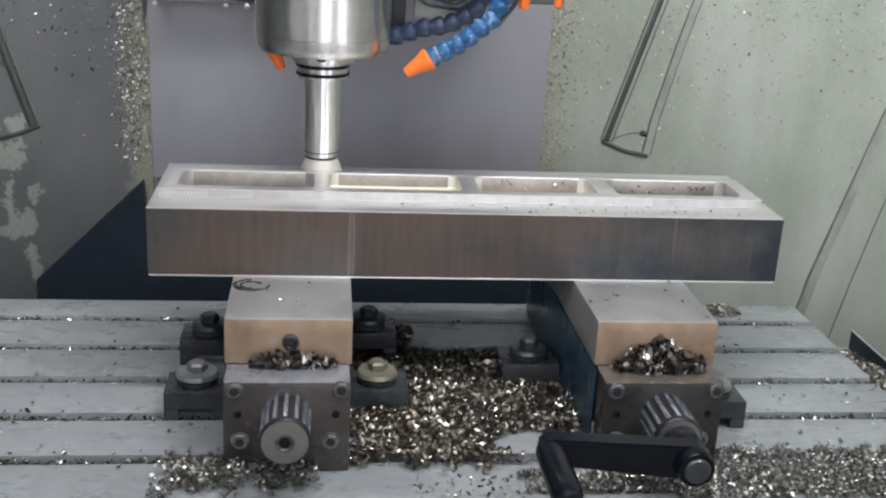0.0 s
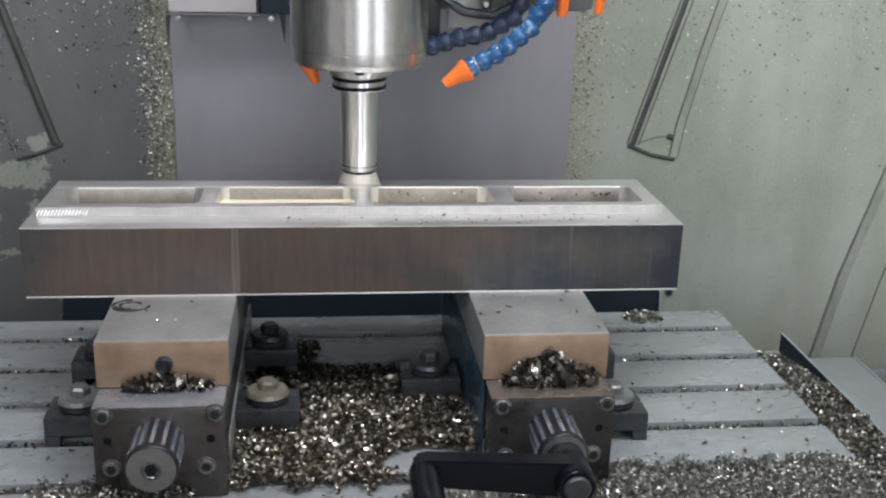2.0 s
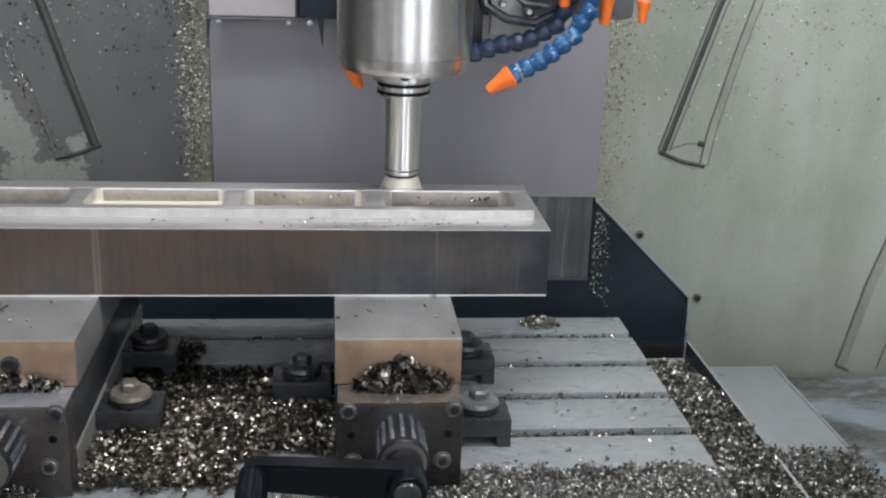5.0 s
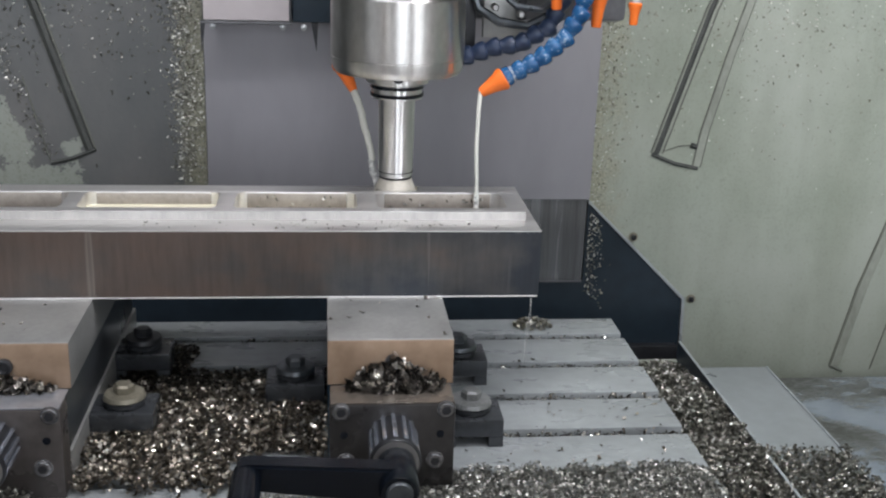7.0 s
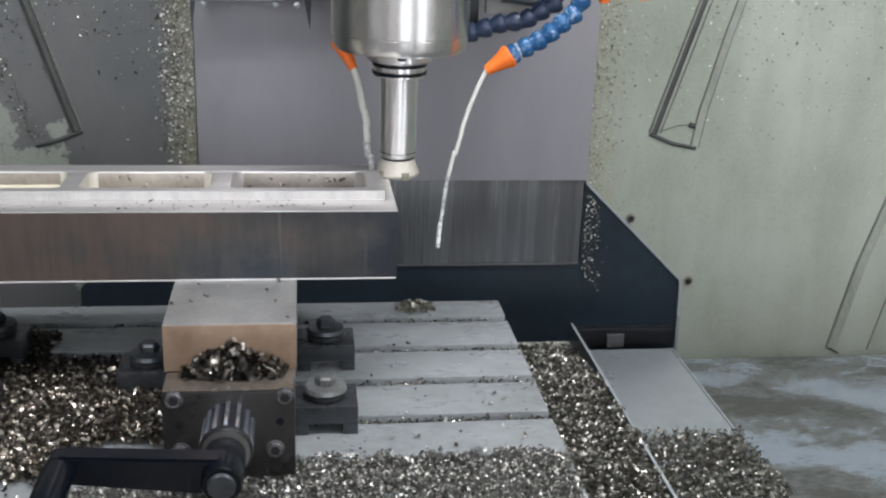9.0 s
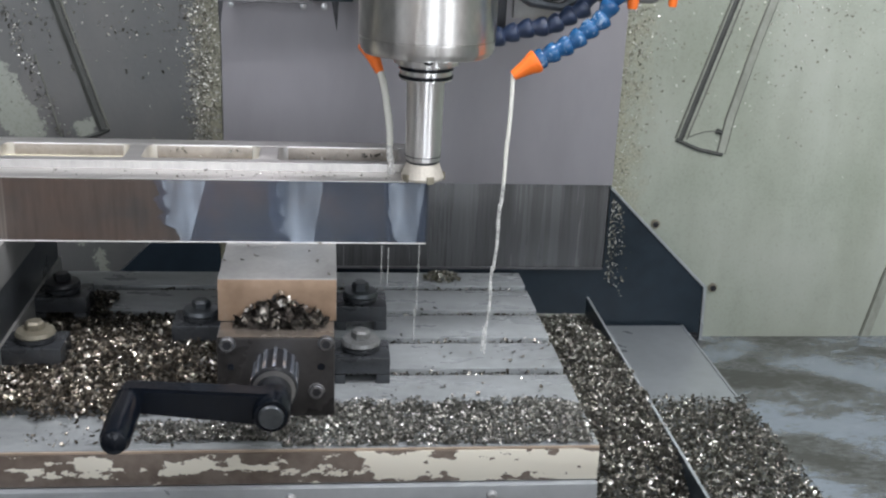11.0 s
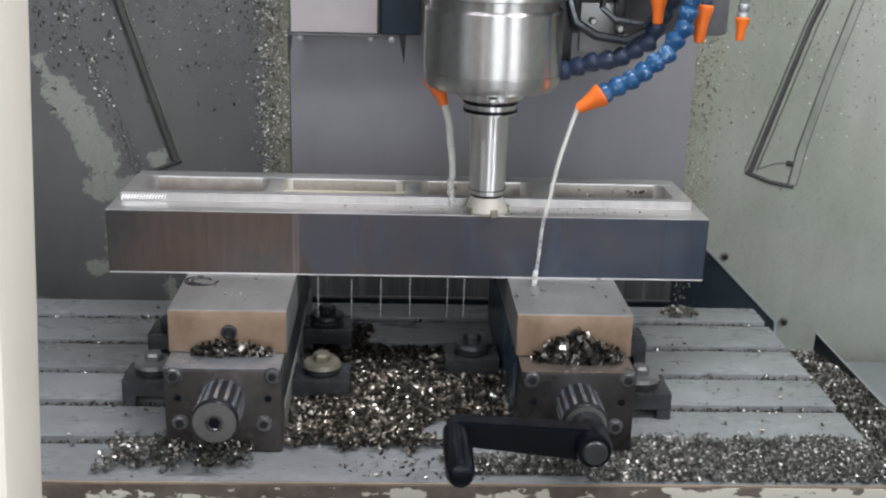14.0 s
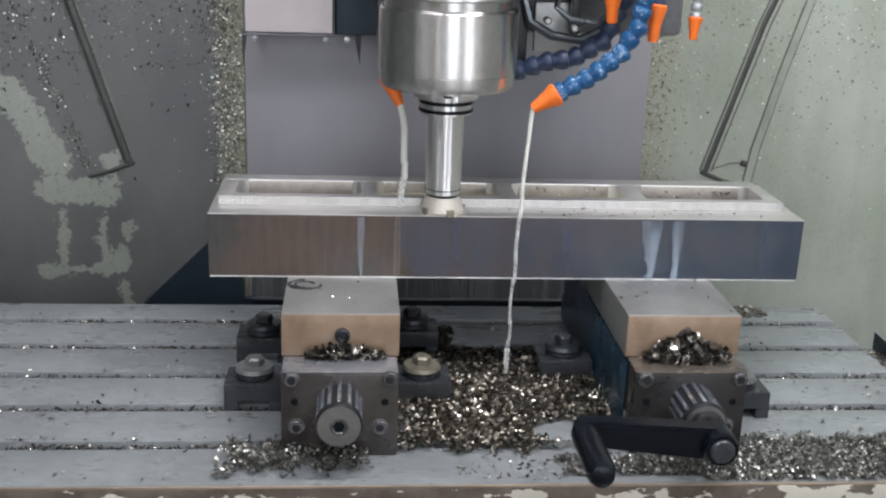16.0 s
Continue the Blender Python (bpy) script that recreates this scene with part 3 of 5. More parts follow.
rails("wall_bracket", "dark grimy strip bracket outlined on the stained wall",
      [([(-0.650, 0.66), (-0.556, 0.41), (-0.476, 0.150)], 0.0046), ([(-0.641, 0.66), (-0.546, 0.41), (-0.466, 0.150)], 0.0016), ([(-0.655, 0.66), (-0.563, 0.41), (-0.485, 0.156)], 0.0012),
       ([(-0.466, 0.150), (-0.505, 0.134), (-0.54, 0.126)], 0.0026), ([(-0.54, 0.126), (-0.575, 0.27)], 0.0012)])

# ---- the spindle head ----
head = thing("spindle_head", "steel milling spindle with tool holder and face cutter", "spindle")
part("nose", lathe([(0.0715, 0.3745), (0.0755, 0.3775), (0.0775, 0.3825), (0.0785, 0.3925), (0.0779, 0.3930), (0.0779, 0.3936), (0.0788, 0.3942), (0.0788, 0.4615), (0.0765, 0.4645)], 72), NOSE, head, "worn steel spindle nose")
part("nose_ring", lathe([(0.0735, 0.463), (0.0735, 0.474), (0.083, 0.476), (0.083, 0.60)], 64), NOSE, head)
part("nose_face", lathe([(0.041, 0.3685), (0.043, 0.371), (0.073, 0.3745), (0.073, 0.376)], 48), NOSE, head)
part("drive_ring", lathe([(0.034, 0.3605), (0.0375, 0.3625), (0.0375, 0.3695), (0.03, 0.37)], 40), TURNED, head)
part("flange", lathe([(0.026, 0.3425), (0.0300, 0.3435), (0.0300, 0.3600)], 40), TURNED, head, "bright tool flange")
for z in (0.3475, 0.3570):
    part("flange_ring", lathe([(0.0300, z - 0.0022), (0.0316, z - 0.0016), (0.0318, z), (0.0316, z + 0.0016), (0.0300, z + 0.0022)], 40), BLACK_PAINT, head, "black ring on the flange")
part("shank", lathe([(0.0185, 0.2465), (0.0203, 0.2485), (0.0206, 0.254), (0.0209, 0.2565), (0.0219, 0.338), (0.0226, 0.342)], 40), TURNED, head, "bright ground tool shank")
part("collar", lathe([(0.0178, 0.2440), (0.0196, 0.2455), (0.0196, 0.2470)], 32), BLACK_IRON, head)
part("shank_line", lathe([(0.0214, 0.2530), (0.0214, 0.2538)], 32), BLACK_IRON, head)
part("cutter_body", lathe([(0.0245, 0.2248), (0.0258, 0.228), (0.0235, 0.2345), (0.0195, 0.2445)], 36), DUSTY, head, "dusty face cutter")
for i in range(5):
    bm = solid(-0.0045, 0.0045, -0.0022, 0.0022, 0.2236, 0.2325, 0.0006)
    bm.transform(Matrix.Rotation(i * 2 * math.pi / 5 + 0.3, 4, "Z") @ Matrix.Translation((0, -0.0248, 0)))
    part("insert", bm, BRASSY, head)
for a in (268, 20, 140):
    x, y = 0.0735 * math.cos(radians(a)), 0.0735 * math.sin(radians(a))
    part("plug_screw", lathe([(0.0055, -0.002), (0.0055, 0.0035), (0.003, 0.005)], 12, pose(x * 0.62, y * 0.62, 0.372) @ pose(0, 0, 0, 180)), BLACK_IRON, head)

housing = thing("head_housing", "dark painted casting of the milling head", "machine head")
part("casting", solid(-0.073, 0.30, 0.10, WALL - 0.031, 0.425, 0.80, 0.01), GREY_IRON, housing)
part("side_plate", solid(0.082, 0.10, 0.06, 0.2, 0.385, 0.50, 0.003), BLACK_IRON, housing)
part("column_casting", solid(-0.062, 0.09, -0.07, 0.12, 0.48, 0.80, 0.02), BLACK_IRON, housing)
cab = thing("head_cover", "grey sheet metal box beside the milling head", "machine cover")
part("cover_box", solid(-0.272, -0.139, 0.445, WALL - 0.031, 0.378, 0.9, 0.003), BOX_SHEET, cab)
part("lower_lip", solid(-0.276, -0.136, 0.441, 0.446, 0.373, 0.3765, 0.001), GREY_IRON, cab)
part("seam", solid(-0.1405, -0.1370, 0.4435, 0.452, 0.3775, 0.9), BLACK_IRON, cab)
part("side_box", solid(-0.1365, -0.0735, 0.452, WALL - 0.031, 0.376, 0.9, 0.003), NAVY, cab, "dark blue-grey side box")
part("bracket", prism([(-0.107, 0.376), (-0.096, 0.376), (-0.0985, 0.33)], 0.456, 0.462), BLACK_IRON, cab)
part("bracket", prism([(-0.278, 0.376), (-0.270, 0.376), (-0.277, 0.325)], 0.456, 0.462), BLACK_IRON, cab)
for x in (-0.258, -0.118, -0.15):
    part("screw", lathe([(0.005, 0), (0.005, 0.004), (0.003, 0.005)], 10, pose(x, 0.452, 0.3685, 90)), ZINC, cab)


# ---- coolant hoses ----
def hose(name, label, pts, mat, r, tip=None, tip_r=0.006):
    """A jointed coolant hose: ball segments along a line, and a cone nozzle."""
    ob = thing(name, label, "coolant hose")
    pts = [Vector(p) for p in pts]
    length = sum((b - a).length for a, b in zip(pts, pts[1:]))
    n = max(2, int(length / (r * 1.3)))
    for i in range(n):
        s, k = length * i / (n - 1), 0
        while k < len(pts) - 2 and s > (pts[k + 1] - pts[k]).length:
            s -= (pts[k + 1] - pts[k]).length
            k += 1
        d = (pts[k + 1] - pts[k]).normalized()
        m = Matrix.Translation(pts[k] + d * s) @ d.to_track_quat("Z", "Y").to_matrix().to_4x4()
        part("segment", lathe([(r * 0.70, -r * 0.95), (r * 0.98, -r * 0.78), (r * 1.04, -r * 0.45), (r * 0.96, -r * 0.05), (r * 0.80, r * 0.30), (r * 0.72, r * 0.5), (r * 0.70, r * 0.85)], 14, m), mat, ob)
    if tip:
        tube_pts = [pts[-1].lerp(Vector(tip), u) for u in (-0.05, 0.0, 0.12, 0.3, 0.55, 0.9, 1.0)]
        part("nozzle", tube(tube_pts, [r * 1.0, r * 1.2, r * 1.17, r * 0.95, r * 0.76, tip_r * 1.05, tip_r * 0.9], 18), ORANGE, ob, "orange plastic nozzle")
    return ob


hose("coolant_hose", "bright blue jointed coolant hose with orange nozzle",
     [(0.212, -0.03, 0.56), (0.214, -0.036, 0.479), (0.207, -0.036, 0.447), (0.190, -0.036, 0.419), (0.160, -0.036, 0.394), (0.122, -0.036, 0.3735)], BLUE, 0.0113, (0.0956, -0.036, 0.356))
hose("coolant_hose", "dirty dark blue jointed coolant hose behind the spindle",
     [(0.205, 0.03, 0.47), (0.185, 0.03, 0.425), (0.150, 0.03, 0.405), (0.119, 0.03, 0.400), (0.084, 0.035, 0.388)], DARK_BLUE, 0.0115)
hose("coolant_hose", "short jointed hose with orange nozzle behind the spindle nose",
     [(-0.050, 0.080, 0.43), (-0.056, 0.077, 0.40), (-0.066, 0.071, 0.373)], DARK_BLUE, 0.0105, (-0.0498, 0.065, 0.3385), 0.0055)
hose("coolant_hose", "blue jointed coolant hose with orange nozzle pointing down",
     [(0.236, -0.01, 0.56), (0.236, -0.012, 0.50), (0.235, -0.014, 0.472)], DARK_BLUE, 0.009, (0.232, -0.016, 0.432), 0.006)
hose("coolant_hose", "clear jointed hose with orange nozzle pointing down",
     [(0.262, -0.07, 0.56), (0.261, -0.076, 0.50), (0.2605, -0.077, 0.466)], ZINC, 0.0065, (0.2595, -0.0773, 0.4425), 0.0045)
hose("coolant_hose", "blue jointed coolant hose with orange nozzle pointing down",
     [(0.186, 0.0, 0.56), (0.186, 0.0, 0.50), (0.186, 0.0, 0.482)], DARK_BLUE, 0.009, (0.187, 0.0, 0.450), 0.006)
manifold = thing("coolant_manifold", "dark oily pipes and block beside the spindle", "pipework")
part("block", solid(0.10, 0.285, 0.01, 0.09, 0.482, 0.56, 0.006), GREY_IRON, manifold)
part("pipe", tube([(0.092, 0.05, 0.475), (0.10, 0.045, 0.445), (0.125, 0.04, 0.43), (0.16, 0.04, 0.425), (0.19, 0.04, 0.44)], 0.0055, 8), VISE_SIDE, manifold)
part("strut", solid(0.152, 0.162, 0.06, 0.075, 0.43, 0.50, 0.001), BLACK_IRON, manifold)
part("pipe", tube([(0.13, 0.02, 0.49), (0.125, 0.015, 0.465), (0.14, 0.01, 0.452), (0.17, 0.012, 0.448), (0.185, 0.02, 0.455)], 0.004, 8), VISE_SIDE, manifold)
part("pipe", tube([(0.25, 0.06, 0.48), (0.235, 0.06, 0.43), (0.215, 0.07, 0.40)], 0.003, 8), VISE_SIDE, manifold)
part("plate", solid(0.112, 0.165, 0.085, 0.095, 0.405, 0.465, 0.002), VISE_STEEL, manifold)
for x, z in ((0.118, 0.448), (0.150, 0.440)):
    part("fitting", lathe([(0.0045, -0.008), (0.0045, 0.004), (0.003, 0.006)], 8, pose(x, 0.03, z, 90)), VISE_STEEL, manifold)

# ---- the machine table ----
SLAT_EDGES = [(0.142, 0.086), (0.068, -0.0075), (-0.0255, -0.101), (-0.119, -0.1945), (-0.2125, -0.288), (-0.306, -0.385)]
table = rides(thing("machine_table", "grey cast iron T-slotted machine table", "machine table"))
for far, near in SLAT_EDGES:
    part("slat", solid(-0.85, 0.695, near, far, -0.022, 0.0, 0.0012), TABLE_IRON, table)
# near-black bottoms: the shade of the deep slots put into the colour
part("slot_bed", solid(-0.849, 0.694, -0.384, 0.141, -0.060, -0.0225), BLACK_IRON, table, "slot bottoms with shade put into their dark colour")
part("worn_edge", solid(-0.85, 0.695, -0.3878, -0.3852, -0.0030, -0.0004, 0.0006), WORN, table, "bare worn front edge")
part("front_face", solid(-0.85, 0.695, -0.3885, -0.3845, -0.040, -0.0032, 0.0006), TABLE_FRONT, table, "brown front edge with flaked white paint")
part("lower_panel", solid(-0.85, 0.695, -0.396, -0.384, -0.16, -0.0415, 0.002), COVER, table)
for i in range(7):
    part("panel_screw", lathe([(0.006, 0), (0.006, 0.003), (0.0035, 0.005)], 12, pose(0.79 - 0.212 * (i + 1) + 0.002, -0.396, -0.053, 90)), ZINC, table)
part("table_body", solid(-0.84, 0.69, -0.38, 0.138, -0.16, -0.0605), BLACK_IRON, table)

tray = rides(thing("chip_tray", "narrow sheet metal chip tray at the table end", "chip tray"))
part("tray_side", solid(0.8145, 0.8170, -0.44, 0.186, -0.13, -0.0575), NAVY, tray, "thin upright dark side plate")
part("tray_edge", solid(0.8140, 0.8176, -0.4402, 0.1862, -0.0573, -0.0558, 0.0004), COVER, tray, "light grey upper edge")
part("tray_floor", solid(0.6955, 0.8144, -0.44, 0.186, -0.13, -0.118), COVER, tray)
part("tray_end", solid(0.6955, 0.8144, -0.444, -0.4405, -0.13, -0.085), WHITE, tray, "cream painted end plate")
part("tray_back", solid(0.6955, 0.8144, 0.176, 0.189, -0.13, -0.086), CHANNEL, tray)

plate = rides(thing("way_cover", "light grey sliding way cover plate strewn with chips", "way cover"))
part("cover_plate", solid(0.70, 1.045, -0.55, 0.385, -0.194, -0.19, 0.001), COVER, plate)
part("cover_fold", solid(1.0455, 1.049, -0.55, 0.385, -0.218, -0.189), COVER, plate)
fixed = thing("saddle_cover", "dark wet sheet steel cover over the saddle", "way cover")
part("saddle_sheet", solid(-1.29, 1.745, -0.70, 0.405, -0.226, -0.2205, 0.001), WET_COVER, fixed)
part("saddle_fold", solid(-1.29, 1.745, -0.705, -0.7005, -0.40, -0.2205), WET_COVER, fixed)
SADDLE.append(fixed)


# ---- vises ----
def vise():
    """Origin on the table under the middle of the vise, front towards -y."""
    ob = thing("machine_vise", "steel machine vise bolted to the table", "vise", group="vises on the table")
    part("base", solid(-0.062, 0.062, -0.2915, 0.11, 0.0, 0.034, 0.002), VISE_STEEL, ob)
    part("body", solid(-0.060, 0.060, -0.292, 0.10, 0.0345, 0.0965, 0.002), VISE_SIDE, ob)
    part("side_plate", solid(-0.0635, -0.0622, -0.285, 0.09, 0.002, 0.094, 0.0004), BLUE_SHEEN, ob, "wet steel flank with blue sheen in its colour")
    part("jaw", solid(-0.0642, 0.0642, -0.277, -0.03, 0.098, 0.1470, 0.0012), VISE_STEEL, ob, "grey ground jaw block")
    part("jaw_face", solid(-0.0640, 0.0640, -0.2792, -0.2772, 0.0985, 0.1462, 0.0006), JAW_FACE, ob, "brown oil-stained jaw front")
    part("jaw_bolt", lathe([(0.0085, 0), (0.0085, 0.004), (0.006, 0.0048), (0.0045, 0.002)], 20, pose(0.002, -0.279, 0.123, 90)), BLACK_IRON, ob)
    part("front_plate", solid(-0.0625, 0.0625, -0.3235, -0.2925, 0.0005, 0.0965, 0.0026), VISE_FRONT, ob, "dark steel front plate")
    part("plate_top", solid(-0.0615, 0.0615, -0.3222, -0.2800, 0.0966, 0.0982, 0.0006), LIT_PLATE_TOP, ob, "wet grey top of the front plate, sheen in its colour")
    for x, z in ((-0.051, 0.0905), (0.053, 0.0915), (-0.046, 0.0355), (0.043, 0.0355)):
        bolt = part("cap_screw", lathe([(0.0092, 0), (0.0092, 0.0006), (0.0082, 0.0008), (0.0082, 0.0040), (0.0068, 0.005)], 20, pose(x, -0.3235, z, 90)), SCREW_STEEL, ob)
        # raised black disc: the socket's inner shade put into the colour
        part("socket", lathe([(0.0048, 0.0049), (0.0048, 0.0053)], 6, pose(x, -0.3235, z, 90)), BLACK_IRON, bolt)
    # holes as black discs, their depth shown by colour alone
    for x, z in ((-0.048, 0.064), (0.048, 0.064)):
        part("pin_hole", lathe([(0.004, 0), (0.004, 0.0006)], 14, pose(x, -0.3235, z, 90)), BLACK_PAINT, ob)
    collar = lathe([(0.0212, 0), (0.0212, 0.052), (0.0245, 0.0525), (0.0245, 0.056), (0.0232, 0.058)], 40, pose(0, -0.3225, 0.064, 90))
    # near-black core: the shade between the flutes put into the colour
    col = part("screw_collar", collar, BLACK_IRON, ob, "fluted screw collar with groove shade in its colour")
    for i in range(14):
        a = 2 * math.pi * i / 14
        part("flute", rotated(solid(-0.0021, 0.0021, -0.0515, -0.003, 0.0205, 0.0246, 0.0009), a), FLUTE, col)
    end = lathe([(0.0222, 0.058), (0.0222, 0.0588), (0.0095, 0.0590), (0.0090, 0.0585)], 36, pose(0, -0.3225, 0.064, 90))
    part("end_face", end, VISE_END, col, "turned end face with hex socket")
    part("socket_ring", lathe([(0.0098, 0.0586), (0.0098, 0.0594), (0.0078, 0.0596), (0.0070, 0.0588)], 24, pose(0, -0.3225, 0.064, 90)), SCREW_STEEL, col)
    # hex socket likewise a black disc in place of shade
    part("hex_socket", lathe([(0.0062, 0.0588), (0.0062, 0.0597)], 6, pose(0, -0.3225, 0.064, 90)), BLACK_PAINT, col)
    return ob


def rotated(bm, a):
    bm.transform(Matrix.Translation((0, -0.3225, 0.064)) @ Matrix.Rotation(a, 4, "Y"))
    return bm


def stamp_ring():
    ob = rides(thing("stamped_ring", "worn dark ring mark on the jaw top", "mark"))
    for r, a0, turn in ((0.010, 0.4, 4.4), (0.0165, 1.6, 4.6), (0.0135, 3.2, 2.0)):
        pts = [(-0.073 + r * 1.15 * math.cos(a), -0.184 + r * math.sin(a), 0.1471) for a in [a0 + turn * k / 16 for k in range(17)]]
        part("arc", tube(pts, [0.0006 + 0.0010 * abs(math.sin(2.3 * k + r * 900)) for k in range(17)], 6), BLACK_IRON, ob)


stamp_ring()
vise_a = rides(vise())
vise_a.matrix_basis = pose(-0.0300, 0, 0)
vise_b = rides(copy_thing(vise_a, pose(0.3510, 0, 0)))
# the second vise gets a shaded front and its own lit top by colour
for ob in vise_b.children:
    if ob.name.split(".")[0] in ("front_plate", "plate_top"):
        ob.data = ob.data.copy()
        ob.data.materials[0] = OILY_SHADED if ob.name.startswith("front") else LIT_TAN_TOP
        tagged(ob, "oily front plate with shade in its black colour" if ob.name.startswith("front") else "tan oily top of the front plate, sheen in its colour")

crank = rides(thing("crank_handle", "black crank handle fitted on the vise screw", "crank handle"))
part("hub", lathe([(0.0165, 0.0), (0.0185, 0.003), (0.0185, 0.052), (0.0165, 0.056)], 30, pose(0.351, -0.3815, 0.064, 90)), BLACK_PAINT, crank)
part("hub_cap", lathe([(0.0125, 0.055), (0.0125, 0.058), (0.011, 0.0595)], 24, pose(0.351, -0.3815, 0.064, 90)), VISE_SIDE, crank)
arm = prism([(0.351, 0.0825), (0.214, 0.0905), (0.206, 0.087), (0.204, 0.074), (0.214, 0.064), (0.351, 0.0475)], -0.428, -0.406)
bmesh.ops.bevel(arm, geom=arm.edges[:], offset=0.0025, segments=2, affect="EDGES")
part("arm", arm, BLACK_PAINT, crank)
part("grip", lathe([(0.010, 0.0), (0.0135, 0.004), (0.0145, 0.04), (0.0140, 0.085), (0.0115, 0.0925), (0.006, 0.096)], 24, pose(0.2145, -0.415, 0.0755, 90)), BLACK_PAINT, crank)


def clamp(x, y, washer_mat, turn=0.0):
    """Step clamp: notched block, washers and a hex nut on a stud."""
    ob = rides(thing("clamp", "black steel clamp block with washers and hex nut", "clamp", group="clamps on the table"))
    ob.matrix_basis = pose(x, y, 0, 0, 0, turn)
    bm = solid(-0.034, 0.034, -0.027, 0.027, 0.012, 0.033, 0.002)
    part("block", solid(-0.034, -0.018, -0.027, 0.027, 0.0, 0.0118, 0.001, solid(0.018, 0.034, -0.027, 0.027, 0.0, 0.0118, 0.001, bm)), CLAMP_IRON, ob)
    part("lower_washer", lathe([(0.021, 0.0332), (0.0225, 0.035), (0.0225, 0.0395), (0.021, 0.0405)], 30), CLAMP_IRON, ob)
    part("upper_washer", lathe([(0.0225, 0.0408), (0.0232, 0.0420), (0.0212, 0.0462), (0.014, 0.0475)], 30), washer_mat, ob)
    part("nut", lathe([(0.0105, 0.0474), (0.0114, 0.0482), (0.0114, 0.0550), (0.0088, 0.0575)], 6), washer_mat, ob, "hex nut")
    return ob


for x, y, m in ((-0.132, -0.185, WASHER), (0.066, -0.180, BRASSY), (0.250, -0.113, VISE_SIDE), (0.445, -0.208, WASHER),
                (-0.132, -0.045, CLAMP_IRON), (0.062, -0.02, BLACK_IRON), (0.449, -0.05, VISE_SIDE)):
    clamp(x, y, m)


# ---- the workpiece ----
def trough_box(x0, x1, y0, y1, z0, z1, a0, a1, b0, b1, zf):
    """A block with a sunk rectangular trough in its top."""
    bm = bmesh.new()
    def ring(u0, u1, v0, v1, z):
        return [bm.verts.new(p) for p in ((u0, v0, z), (u1, v0, z), (u1, v1, z), (u0, v1, z))]
    lo, hi, rim, bed = ring(x0, x1, y0, y1, z0), ring(x0, x1, y0, y1, z1), ring(a0, a1, b0, b1, z1), ring(a0, a1, b0, b1, zf)
    bm.faces.new(lo[::-1]), bm.faces.new(bed)
    for p, q in ((lo, hi), (hi, rim), (rim, bed)):
        for i in range(4):
            j = (i + 1) % 4
            bm.faces.new((p[i], p[j], q[j], q[i]))
    bmesh.ops.recalc_face_normals(bm, faces=bm.faces[:])
    return bm


